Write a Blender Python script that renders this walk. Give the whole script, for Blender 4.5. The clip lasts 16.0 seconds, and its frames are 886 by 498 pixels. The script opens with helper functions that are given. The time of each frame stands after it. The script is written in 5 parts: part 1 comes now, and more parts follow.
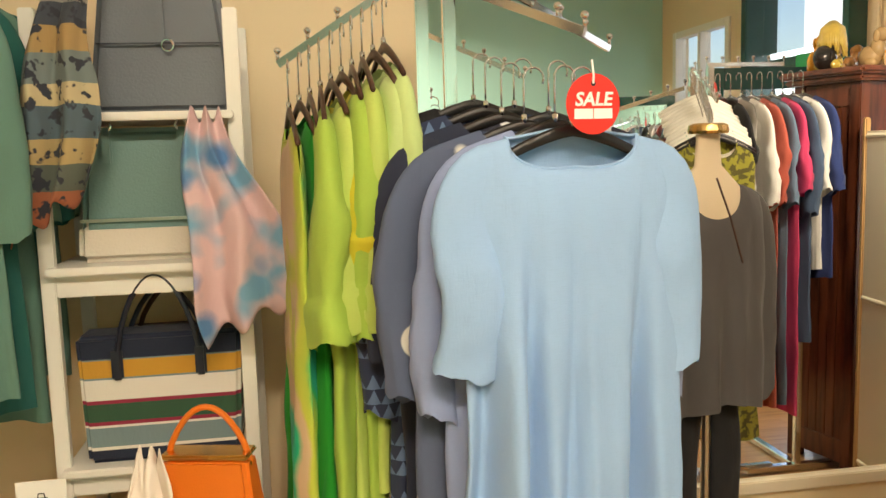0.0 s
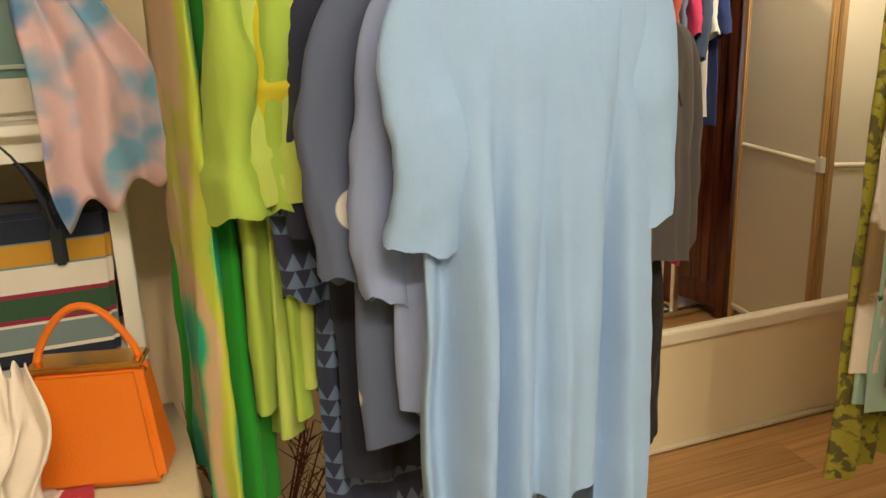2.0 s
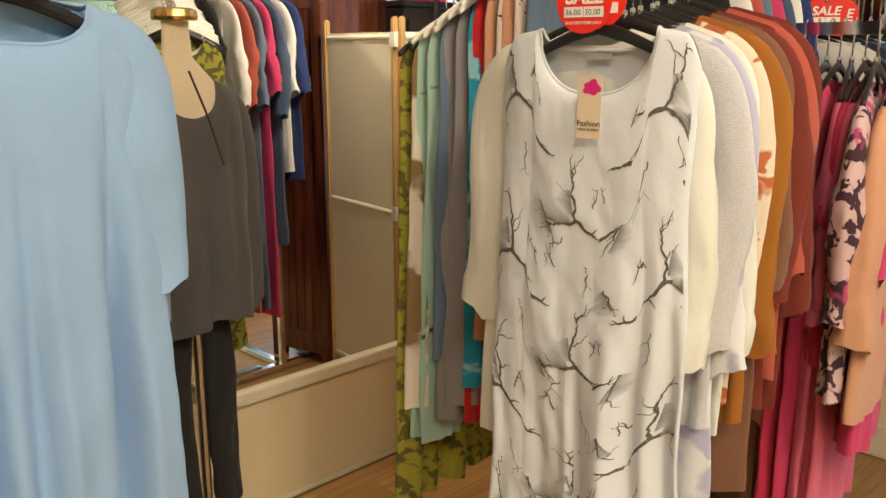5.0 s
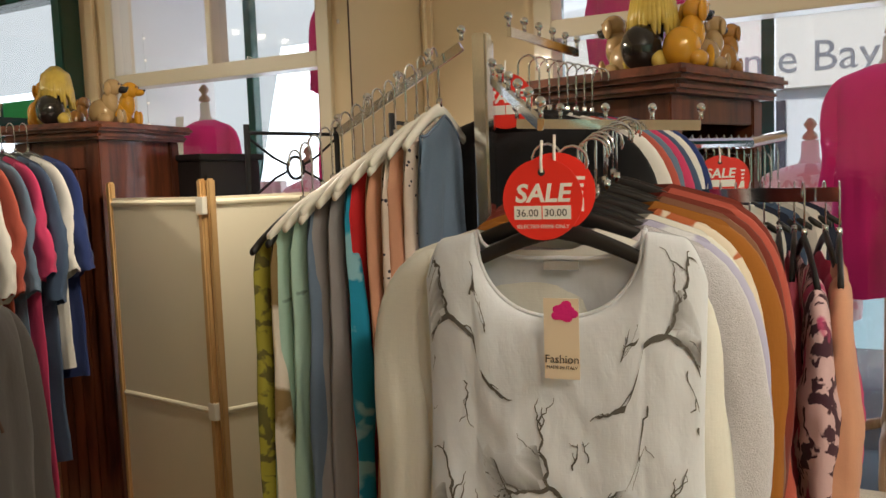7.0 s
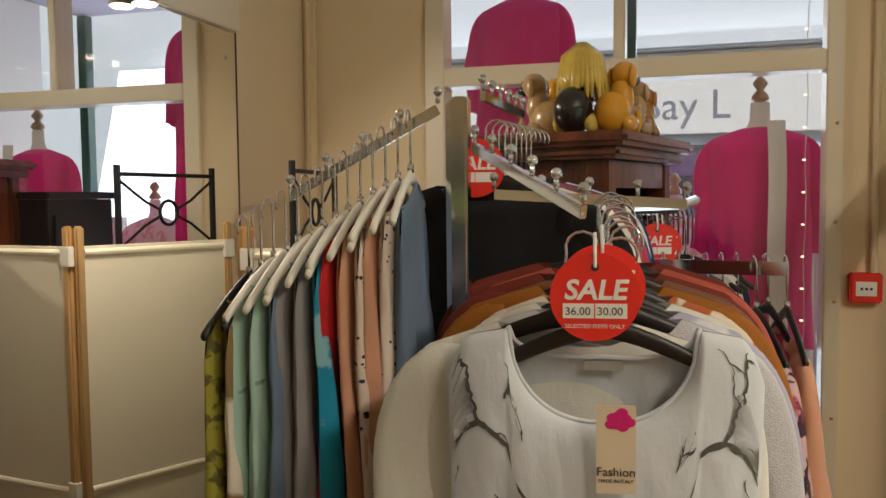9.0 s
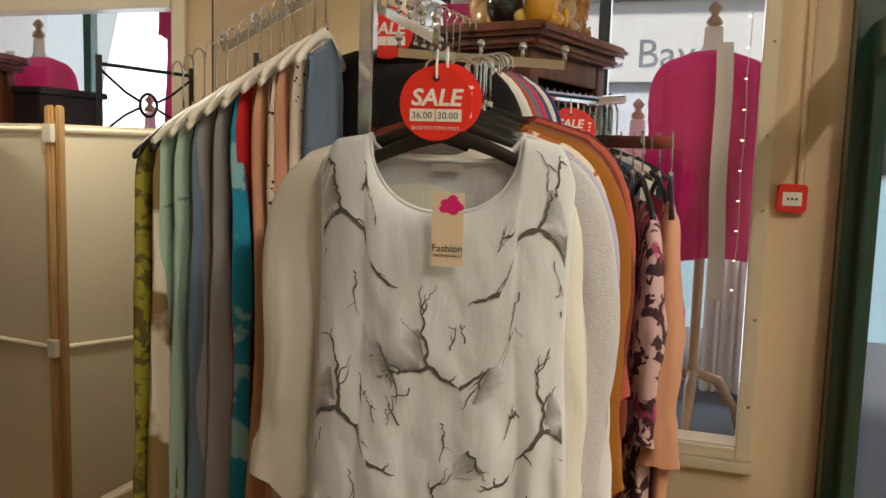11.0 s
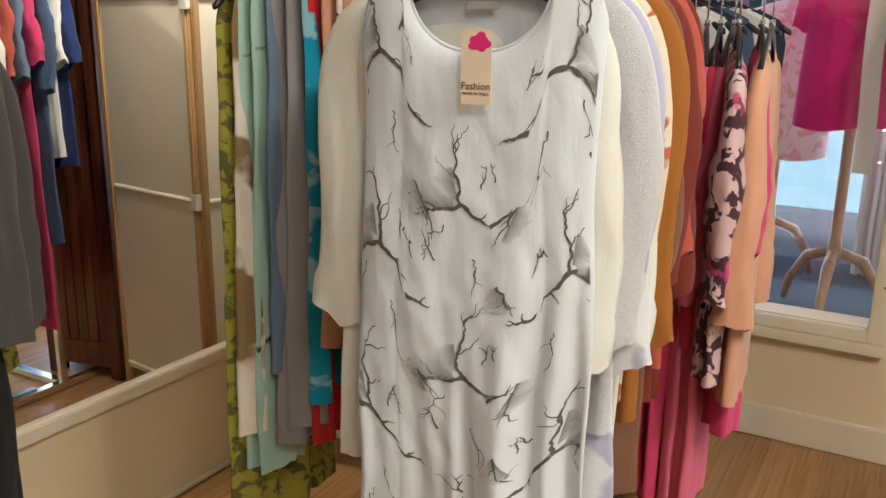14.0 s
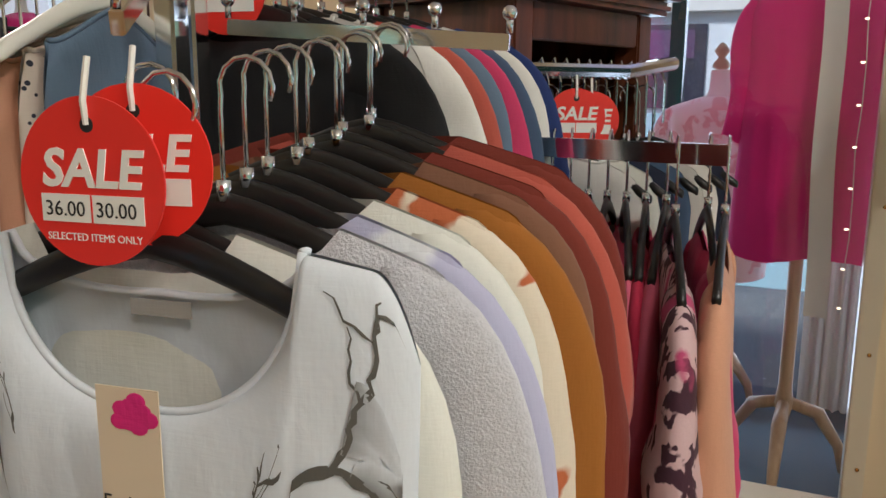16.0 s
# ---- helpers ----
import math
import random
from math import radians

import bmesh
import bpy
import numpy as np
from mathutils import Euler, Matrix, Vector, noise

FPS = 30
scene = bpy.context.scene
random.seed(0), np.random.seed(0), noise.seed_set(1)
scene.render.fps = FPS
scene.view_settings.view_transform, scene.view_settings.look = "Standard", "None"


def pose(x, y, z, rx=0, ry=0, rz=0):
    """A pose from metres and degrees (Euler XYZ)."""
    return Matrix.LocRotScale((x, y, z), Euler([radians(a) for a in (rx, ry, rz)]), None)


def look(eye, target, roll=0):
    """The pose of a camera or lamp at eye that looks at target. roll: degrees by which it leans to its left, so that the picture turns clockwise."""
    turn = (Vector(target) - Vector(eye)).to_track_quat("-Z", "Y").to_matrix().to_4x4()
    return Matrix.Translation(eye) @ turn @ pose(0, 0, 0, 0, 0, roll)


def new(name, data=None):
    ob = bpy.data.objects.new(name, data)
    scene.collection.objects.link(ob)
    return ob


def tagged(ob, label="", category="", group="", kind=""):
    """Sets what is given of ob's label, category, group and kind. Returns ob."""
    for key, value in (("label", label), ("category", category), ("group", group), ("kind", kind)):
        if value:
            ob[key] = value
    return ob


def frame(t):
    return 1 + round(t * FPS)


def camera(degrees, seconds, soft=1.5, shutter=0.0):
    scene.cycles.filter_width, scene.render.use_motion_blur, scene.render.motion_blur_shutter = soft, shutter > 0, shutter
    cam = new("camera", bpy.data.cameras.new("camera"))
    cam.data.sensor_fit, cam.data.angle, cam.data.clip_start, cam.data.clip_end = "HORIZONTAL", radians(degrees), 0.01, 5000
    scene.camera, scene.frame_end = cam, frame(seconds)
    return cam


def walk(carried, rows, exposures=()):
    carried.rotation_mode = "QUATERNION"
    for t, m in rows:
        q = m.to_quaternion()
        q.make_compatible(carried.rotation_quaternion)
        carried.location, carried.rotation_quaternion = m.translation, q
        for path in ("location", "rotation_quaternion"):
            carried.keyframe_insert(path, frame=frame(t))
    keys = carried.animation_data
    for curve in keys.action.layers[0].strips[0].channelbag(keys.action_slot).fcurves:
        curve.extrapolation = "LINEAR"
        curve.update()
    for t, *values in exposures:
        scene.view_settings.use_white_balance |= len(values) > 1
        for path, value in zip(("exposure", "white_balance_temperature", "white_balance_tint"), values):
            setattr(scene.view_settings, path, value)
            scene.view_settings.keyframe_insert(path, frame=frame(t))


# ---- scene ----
cam = camera(55.8, 16.0)
PATH = [
    (0, (0.000, 0.000, 1.557), (0.326, 1.959, 1.319), -1.67),
    (0.5, (-0.005, 0.068, 1.565), (0.369, 2.022, 1.363), -1.64),
    (1, (-0.044, 0.186, 1.568), (0.422, 2.120, 1.362), -1.48),
    (1.5, (-0.093, 0.280, 1.528), (0.498, 2.160, 1.185), -2.32),
    (2, (-0.114, 0.332, 1.495), (0.556, 2.130, 0.930), -2.07),
    (2.5, (-0.111, 0.318, 1.467), (0.554, 2.072, 0.774), -1.80),
    (3, (-0.083, 0.254, 1.455), (0.575, 1.992, 0.716), -1.52),
    (3.5, (-0.024, 0.182, 1.452), (0.698, 1.895, 0.714), -1.04),
    (4, (0.023, 0.121, 1.459), (0.928, 1.767, 0.771), -0.51),
    (4.5, (0.053, 0.113, 1.477), (1.196, 1.642, 0.880), -0.19),
    (5, (0.092, 0.224, 1.506), (1.465, 1.604, 1.045), 0.07),
    (7.3, (0.351, 0.791, 1.649), (2.094, 1.756, 1.476), -1.89),
    (7.5, (0.360, 0.843, 1.660), (2.109, 1.799, 1.496), -1.46),
    (8, (0.353, 0.975, 1.710), (2.196, 1.743, 1.587), -0.78),
    (8.5, (0.347, 1.041, 1.743), (2.236, 1.686, 1.629), -0.73),
    (9, (0.339, 1.041, 1.717), (2.252, 1.611, 1.592), -0.54),
    (9.2, (0.330, 1.026, 1.699), (2.246, 1.582, 1.572), -0.51),
    (11.5, (0.162, 0.669, 1.480), (2.034, 1.301, 1.172), 2.68),
    (12, (0.164, 0.568, 1.456), (1.976, 1.271, 0.983), 2.16),
    (12.5, (0.160, 0.429, 1.434), (1.876, 1.257, 0.824), 3.00),
    (13, (0.168, 0.384, 1.432), (1.848, 1.250, 0.779), 3.26),
    (13.5, (0.189, 0.421, 1.437), (1.863, 1.310, 0.798), 3.04),
    (14, (0.230, 0.529, 1.455), (1.910, 1.493, 0.954), 0.87),
    (14.5, (0.327, 0.673, 1.520), (2.112, 1.518, 1.207), -2.74),
    (15, (0.458, 0.699, 1.578), (2.240, 1.546, 1.254), -1.62),
    (15.5, (0.720, 0.719, 1.627), (2.514, 1.535, 1.284), -1.45),
    (16, (0.981, 0.725, 1.655), (2.765, 1.543, 1.269), 0.32),
]
walk(cam, [(t, look(eye, target, roll)) for t, eye, target, roll in PATH],
     [(0, 0.3, 6700, 10), (1, -0.22, 6500, 10), (2, 0.12, 6800, 10), (3.5, 0.35, 6800, 10), (5, 0.0, 6600, 10), (7.3, -0.65, 6200, 10), (9.2, -0.8, 6200, 10), (11.5, -0.4, 6300, 10), (12.5, 0.05, 6100, 10), (13, 0.1, 6000, 10), (14, -0.05, 5600, 10), (14.5, -0.22, 5500, 10), (15, -0.6, 5600, 10), (15.5, -0.65, 5600, 10), (16, -0.65, 5500, 10)])

# ---- world, lights ----
world = bpy.data.worlds.new("sky")
scene.world = world
world.use_nodes = True
wn = world.node_tree.nodes
sky = wn.new("ShaderNodeTexSky")
sky.sky_type = "NISHITA"
sky.sun_disc = False
sky.sun_elevation, sky.sun_rotation = radians(48), radians(270)
world.node_tree.links.new(sky.outputs[0], wn["Background"].inputs[0])
wn["Background"].inputs[1].default_value = 0.15
sun = new("sun", bpy.data.lights.new("sun", "SUN"))
sun.data.energy, sun.data.angle, sun.data.color = 5.0, radians(8), (1, 0.95, 0.88)
sun.matrix_world = look((-2, 3, 12), (9, 1, 0))
scene.view_settings.exposure = 0.0

FLOOR = -0.04
YM, XW, YB, XL = 2.52, 3.43, -2.6, -2.2
CEIL = 2.95
WARM = (1.0, 0.84, 0.64)


# ---- materials ----
def material(name, colour, rough=0.6, metal=0.0, vary=0.12, scale=6.0, bump=0.15, bump_scale=90.0, sheen=0.0, coat=0.0):
    m = bpy.data.materials.new(name)
    m.use_nodes = True
    n, l = m.node_tree.nodes, m.node_tree.links
    p = n["Principled BSDF"]
    p.inputs["Roughness"].default_value, p.inputs["Metallic"].default_value = rough, metal
    p.inputs["Sheen Weight"].default_value = sheen
    p.inputs["Coat Weight"].default_value = coat
    tc = n.new("ShaderNodeTexCoord")
    noi = n.new("ShaderNodeTexNoise")
    noi.inputs["Scale"].default_value, noi.inputs["Detail"].default_value = scale, 6
    l.new(tc.outputs["Object"], noi.inputs["Vector"])
    mix = n.new("ShaderNodeMix")
    mix.data_type = "RGBA"
    mix.inputs["A"].default_value = (*[c * (1 - vary) for c in colour], 1)
    mix.inputs["B"].default_value = (*[min(1, c * (1 + vary)) for c in colour], 1)
    l.new(noi.outputs[0], mix.inputs["Factor"])
    l.new(mix.outputs["Result"], p.inputs["Base Color"])
    if bump:
        fine = n.new("ShaderNodeTexNoise")
        fine.inputs["Scale"].default_value, fine.inputs["Detail"].default_value = bump_scale, 4
        l.new(tc.outputs["Object"], fine.inputs["Vector"])
        b = n.new("ShaderNodeBump")
        b.inputs["Strength"].default_value, b.inputs["Distance"].default_value = bump, 0.004
        l.new(fine.outputs[0], b.inputs["Height"])
        l.new(b.outputs[0], p.inputs["Normal"])
    return m


def nodes_of(m):
    n = m.node_tree.nodes
    mix = [x for x in n if x.type == "MIX"][0]
    tc = [x for x in n if x.type == "TEX_COORD"][0]
    return n, m.node_tree.links, n["Principled BSDF"], mix, tc


def overlay(m, colour, factor_socket):
    """Lays a second dye over a cloth where factor_socket is 1."""
    n, l, p, mix, tc = nodes_of(m)
    src = p.inputs["Base Color"].links[0].from_socket
    o = n.new("ShaderNodeMix")
    o.data_type = "RGBA"
    l.new(factor_socket, o.inputs["Factor"])
    l.new(src, o.inputs["A"])
    o.inputs["B"].default_value = (*colour, 1)
    l.new(o.outputs["Result"], p.inputs["Base Color"])


def ramp(m, socket, lo, hi):
    n, l = m.node_tree.nodes, m.node_tree.links
    r = n.new("ShaderNodeMapRange")
    r.inputs["From Min"].default_value, r.inputs["From Max"].default_value = lo, hi
    l.new(socket, r.inputs["Value"])
    return r.outputs[0]


def times(m, a, b, op="MULTIPLY"):
    n, l = m.node_tree.nodes, m.node_tree.links
    k = n.new("ShaderNodeMath")
    k.operation = op
    for i, v in enumerate((a, b)):
        if isinstance(v, (int, float)):
            k.inputs[i].default_value = v
        else:
            l.new(v, k.inputs[i])
    return k.outputs[0]


def mapped(m, scale, warp=0.0, warp_scale=4.0):
    n, l, p, mix, tc = nodes_of(m)
    mp = n.new("ShaderNodeMapping")
    mp.inputs["Scale"].default_value = scale
    out = tc.outputs["Object"]
    if warp:
        nz = n.new("ShaderNodeTexNoise")
        nz.inputs["Scale"].default_value, nz.inputs["Detail"].default_value = warp_scale, 5
        l.new(out, nz.inputs["Vector"])
        va = n.new("ShaderNodeVectorMath")
        va.operation = "MULTIPLY_ADD"
        l.new(nz.outputs["Color"], va.inputs[0])
        va.inputs[1].default_value = (warp, warp, warp)
        l.new(out, va.inputs[2])
        out = va.outputs[0]
    l.new(out, mp.inputs["Vector"])
    return mp.outputs[0]


def texture(m, kind, vector, scale, detail=None, feature=None):
    n, l = m.node_tree.nodes, m.node_tree.links
    t = n.new(kind)
    t.inputs["Scale"].default_value = scale
    if detail is not None:
        t.inputs["Detail"].default_value = detail
    if feature:
        t.feature = feature
    l.new(vector, t.inputs["Vector"])
    return t


def cloth(name, colour, rough=0.9, weave=0.25, vary=0.10):
    """Woven cloth: slubs in the yarn, crossed threads and soft hanging creases."""
    m = material(name, colour, rough, vary=vary, scale=5, bump=0, sheen=0.06)
    n, l, p, mix, tc = nodes_of(m)
    up = texture(m, "ShaderNodeTexNoise", mapped(m, (1.0, 1.0, 0.04)), 420, 3).outputs[0]
    across = texture(m, "ShaderNodeTexNoise", mapped(m, (0.08, 0.4, 1.0)), 520, 3).outputs[0]
    crease = texture(m, "ShaderNodeTexNoise", mapped(m, (1.0, 0.6, 0.35), 0.05, 9), 22, 4).outputs[0]
    slub = times(m, ramp(m, up, 0.58, 0.75), ramp(m, across, 0.45, 0.7), "ADD")
    overlay(m, [c * 0.86 for c in colour], times(m, slub, 0.12 + 0.3 * weave))
    thread = times(m, times(m, up, across, "ADD"), 0.15 * (0.15 + weave))
    b = n.new("ShaderNodeBump")
    b.inputs["Strength"].default_value, b.inputs["Distance"].default_value = 0.55, 0.007
    l.new(times(m, crease, thread, "ADD"), b.inputs["Height"])
    l.new(b.outputs[0], p.inputs["Normal"])
    return m


def cloth_voile():
    """White voile with faint clouding."""
    return cloth("white_voile", (0.66, 0.70, 0.76), vary=0.03, weave=0.04)


def printed_ink():
    """Charcoal ink printed on white voile; the attribute says how dense the ink lies."""
    m = cloth("charcoal_print_ink", (0.10, 0.095, 0.085), vary=0.05, weave=0.1)
    n, l, p, mix, tc = nodes_of(m)
    src = p.inputs["Base Color"].links[0].from_socket
    at = n.new("ShaderNodeAttribute")
    at.attribute_name = "ink"
    o = n.new("ShaderNodeMix")
    o.data_type = "RGBA"
    o.inputs["A"].default_value = (0.66, 0.70, 0.76, 1)
    l.new(at.outputs["Fac"], o.inputs["Factor"])
    l.new(src, o.inputs["B"])
    l.new(o.outputs["Result"], p.inputs["Base Color"])
    return m


def cloth_zigzag(name, base, ink):
    """Bands of small triangles between plain stripes."""
    m = cloth(name, base)
    n, l, p, mix, tc = nodes_of(m)
    sep = n.new("ShaderNodeSeparateXYZ")
    l.new(tc.outputs["Object"], sep.inputs[0])
    tri = times(m, times(m, sep.outputs["X"], 34.0), 0.5, "PINGPONG")
    f = times(m, times(m, sep.outputs["Z"], 30.0), 0.0, "ADD")
    saw = times(m, f, 1.0, "FLOORED_MODULO")
    tooth = times(m, times(m, tri, 2.0), saw, "SUBTRACT")
    band = times(m, times(m, sep.outputs["Z"], 7.5), 1.0, "FLOORED_MODULO")
    plain = ramp(m, band, 0.72, 0.74)
    overlay(m, ink, times(m, ramp(m, tooth, -0.03, 0.03), 0.85))
    overlay(m, base, plain)
    return m


def cloth_dots(name, base, dot, scale=9.0, size=0.30):
    m = cloth(name, base)
    t = texture(m, "ShaderNodeTexVoronoi", mapped(m, (1, 0.4, 1)), scale)
    overlay(m, dot, ramp(m, t.outputs["Distance"], size, size - 0.03))
    return m


def cloth_print(name, base, ink, scale=8.0, stretch=(1, 0.4, 1), lo=0.52, hi=0.56, warp=0.15):
    m = cloth(name, base)
    t = texture(m, "ShaderNodeTexNoise", mapped(m, stretch, warp, 6), scale, 2)
    overlay(m, ink, ramp(m, t.outputs[0], lo, hi))
    return m


def cloth_stripes(name, stops, lo, hi, soft=False, axis="Z", wander=0.0, rough=0.9):
    """Bands of colour along the height: stops of (place from 0 to 1, colour)."""
    m = cloth(name, (0.5, 0.5, 0.5), rough)
    n, l, p, mix, tc = nodes_of(m)
    sep = n.new("ShaderNodeSeparateXYZ")
    l.new(mapped(m, (1, 1, 1), wander, 3.0) if wander else tc.outputs["Object"], sep.inputs[0])
    r = n.new("ShaderNodeValToRGB")
    r.color_ramp.interpolation = "LINEAR" if soft else "CONSTANT"
    e = r.color_ramp.elements
    while len(e) < len(stops):
        e.new(0.5)
    for el, (at, c) in zip(e, stops):
        el.position, el.color = at, (*c, 1)
    l.new(ramp(m, sep.outputs[axis], lo, hi), r.inputs[0])
    l.new(r.outputs[0], p.inputs["Base Color"])
    return m


def wood(name, dark, light, scale=3.0, along=(0.6, 14, 14), rough=0.4, coat=0.2):
    m = material(name, light, rough, vary=0.05, coat=coat, bump=0.08)
    n, l, p, mix, tc = nodes_of(m)
    t = texture(m, "ShaderNodeTexNoise", mapped(m, along, 0.05, 3), scale, 6)
    overlay(m, dark, ramp(m, t.outputs[0], 0.40, 0.68))
    info = n.new("ShaderNodeObjectInfo")
    hsv = n.new("ShaderNodeHueSaturation")
    src = p.inputs["Base Color"].links[0].from_socket
    l.new(src, hsv.inputs["Color"])
    l.new(ramp(m, info.outputs["Random"], -2.5, 1.6), hsv.inputs["Value"])
    l.new(hsv.outputs[0], p.inputs["Base Color"])
    return m


def emitter(name, colour, strength):
    m = bpy.data.materials.new(name)
    m.use_nodes = True
    p = m.node_tree.nodes["Principled BSDF"]
    p.inputs["Base Color"].default_value = (*colour, 1)
    p.inputs["Emission Color"].default_value = (*colour, 1)
    p.inputs["Emission Strength"].default_value = strength
    return m


CREAM = material("cream_wall_paint", (0.80, 0.66, 0.44), 0.7, vary=0.05, scale=1.6, bump=0.10, bump_scale=60)
IVORY = material("ivory_gloss_paint", (0.80, 0.72, 0.56), 0.35, vary=0.04, scale=4, bump=0.06, bump_scale=30, coat=0.2)
WHITE = material("white_paint", (0.82, 0.80, 0.74), 0.4, vary=0.03, bump=0.05)
TEAL = material("teal_wall_paint", (0.40, 0.70, 0.64), 0.7, vary=0.04, scale=2, bump=0.08)
GREEN = material("dark_green_gloss_paint", (0.010, 0.060, 0.045), 0.25, vary=0.15, bump=0.05, coat=0.4)
PLANK = wood("oak_laminate", (0.42, 0.20, 0.06), (0.60, 0.33, 0.12), 2.2, (1.0, 7, 7), 0.35, 0.25)
GAPS = material("dark_joint", (0.10, 0.05, 0.02), 0.8, bump=0)
MAHOGANY = wood("mahogany", (0.055, 0.014, 0.006), (0.20, 0.055, 0.022), 3, (8, 8, 0.8), 0.35, 0.3)
PINE = wood("pine", (0.55, 0.30, 0.10), (0.72, 0.46, 0.20), 3, (10, 10, 0.7), 0.5, 0.1)
BEECH = wood("beech", (0.50, 0.30, 0.17), (0.66, 0.44, 0.27), 3, (10, 10, 0.7), 0.45, 0.1)
CHROME = material("chrome", (0.80, 0.80, 0.80), 0.12, 1.0, vary=0.04, bump=0)
STEEL = material("brushed_steel", (0.52, 0.50, 0.46), 0.28, 1.0, vary=0.1, bump=0.05)
BLACKP = material("black_plastic", (0.012, 0.011, 0.011), 0.35, bump=0.03, vary=0.2)
WHITEP = material("white_plastic", (0.80, 0.78, 0.70), 0.4, bump=0.03, vary=0.05)
BROWNP = material("dark_wood_hanger", (0.06, 0.025, 0.015), 0.35, bump=0.03, vary=0.2)
IRON = material("black_iron", (0.012, 0.012, 0.014), 0.5, 0.4, bump=0.1)
SCREENC = material("cream_screen_fabric", (0.80, 0.74, 0.58), 0.85, vary=0.04, scale=3, bump=0.2, bump_scale=300)
RED = material("red_card", (0.80, 0.028, 0.014), 0.45, vary=0.03, bump=0.02)
PAPER = material("white_card", (0.85, 0.84, 0.80), 0.6, vary=0.02, bump=0)
INK = material("black_ink", (0.02, 0.02, 0.02), 0.6, bump=0)
MIRROR = material("mirror_silver", (0.90, 0.91, 0.90), 0.0, 1.0, vary=0.0, bump=0)
GOLD = material("gold_metal", (0.75, 0.50, 0.18), 0.25, 1.0, vary=0.05, bump=0)

GLASS = bpy.data.materials.new("window_glass")
GLASS.use_nodes = True
_gn = GLASS.node_tree.nodes
_mix, _tr, _gl = _gn.new("ShaderNodeMixShader"), _gn.new("ShaderNodeBsdfTransparent"), _gn.new("ShaderNodeBsdfGlossy")
_gl.inputs["Roughness"].default_value = 0.02
_mix.inputs[0].default_value = 0.05
for a, b in ((_tr.outputs[0], _mix.inputs[1]), (_gl.outputs[0], _mix.inputs[2]), (_mix.outputs[0], _gn["Material Output"].inputs[0])):
    GLASS.node_tree.links.new(a, b)


# ---- mesh helpers ----
def link_mesh(name, bm, mat, smooth=False):
    me = bpy.data.meshes.new(name)
    bmesh.ops.recalc_face_normals(bm, faces=bm.faces)
    bm.to_mesh(me)
    bm.free()
    for m in mat if isinstance(mat, (list, tuple)) else [mat]:
        me.materials.append(m)
    if smooth:
        me.polygons.foreach_set("use_smooth", [True] * len(me.polygons))
    return new(name, me)


def part(name, bm, mat, parent, label="", smooth=False):
    ob = link_mesh(name, bm, mat, smooth)
    ob.parent = parent
    return tagged(ob, label)


def thing(name, label, category, at=(0, 0, 0), rz=0.0, group="", kind=""):
    e = new(name)
    e.empty_display_size = 0.05
    e.matrix_world = pose(*at, 0, 0, rz)
    return tagged(e, label, category, group, kind)


def box(bm, lo, hi, bevel=0.0, rot=None):
    made = bmesh.ops.create_cube(bm, size=1)["verts"]
    for v in made:
        v.co = Vector([lo[i] + (v.co[i] + 0.5) * (hi[i] - lo[i]) for i in range(3)])
    if bevel:
        edges = list({e for v in made for e in v.link_edges})
        made = [v for v in bmesh.ops.bevel(bm, geom=edges, offset=bevel, segments=2, affect="EDGES")["verts"]]
    return made


def boxed(lo, hi, bevel=0.003):
    bm = bmesh.new()
    box(bm, lo, hi, bevel)
    return bm


def tube(bm, pts, radius, seg=8, cap=True):
    """A round bar through pts; radius is one number or one for each point."""
    pts = [Vector(p) for p in pts]
    rad = radius if isinstance(radius, (list, tuple)) else [radius] * len(pts)
    rings, side = [], None
    for i, p in enumerate(pts):
        d = (pts[min(i + 1, len(pts) - 1)] - pts[max(i - 1, 0)]).normalized()
        if side is None:
            side = d.orthogonal().normalized()
        side = (side - d * side.dot(d)).normalized()
        up = d.cross(side)
        rings.append([bm.verts.new(p + rad[i] * (side * math.cos(a) + up * math.sin(a))) for a in [2 * math.pi * k / seg for k in range(seg)]])
    for a, b in zip(rings, rings[1:]):
        for k in range(seg):
            bm.faces.new((a[k], a[(k + 1) % seg], b[(k + 1) % seg], b[k]))
    if cap:
        bm.faces.new(rings[0][::-1])
        bm.faces.new(rings[-1])


def tubed(pts, radius, seg=8):
    bm = bmesh.new()
    tube(bm, pts, radius, seg)
    return bm


def bar(a, b, w, h):
    """A flat or square steel bar from a to b."""
    bm = bmesh.new()
    a, b = Vector(a), Vector(b)
    d = (b - a).normalized()
    s = d.cross(Vector((0, 0, 1)))
    s = s.normalized() if s.length > 0.01 else Vector((1, 0, 0))
    u = s.cross(d)
    vs = [[bm.verts.new(p + s * i * w / 2 + u * j * h / 2) for i, j in ((-1, -1), (1, -1), (1, 1), (-1, 1))] for p in (a, b)]
    for k in range(4):
        bm.faces.new((vs[0][k], vs[0][(k + 1) % 4], vs[1][(k + 1) % 4], vs[1][k]))
    bm.faces.new(vs[0][::-1])
    bm.faces.new(vs[1])
    bmesh.ops.bevel(bm, geom=bm.edges[:], offset=min(w, h) * 0.12, segments=2, affect="EDGES")
    return bm


def lathe(profile, seg=24, centre=(0, 0)):
    bm = bmesh.new()
    rings = [[bm.verts.new((centre[0] + r * math.cos(2 * math.pi * k / seg), centre[1] + r * math.sin(2 * math.pi * k / seg), z)) for k in range(seg)] for r, z in profile]
    for a, b in zip(rings, rings[1:]):
        for k in range(seg):
            bm.faces.new((a[k], a[(k + 1) % seg], b[(k + 1) % seg], b[k]))
    bm.faces.new(rings[0][::-1])
    bm.faces.new(rings[-1])
    return bm


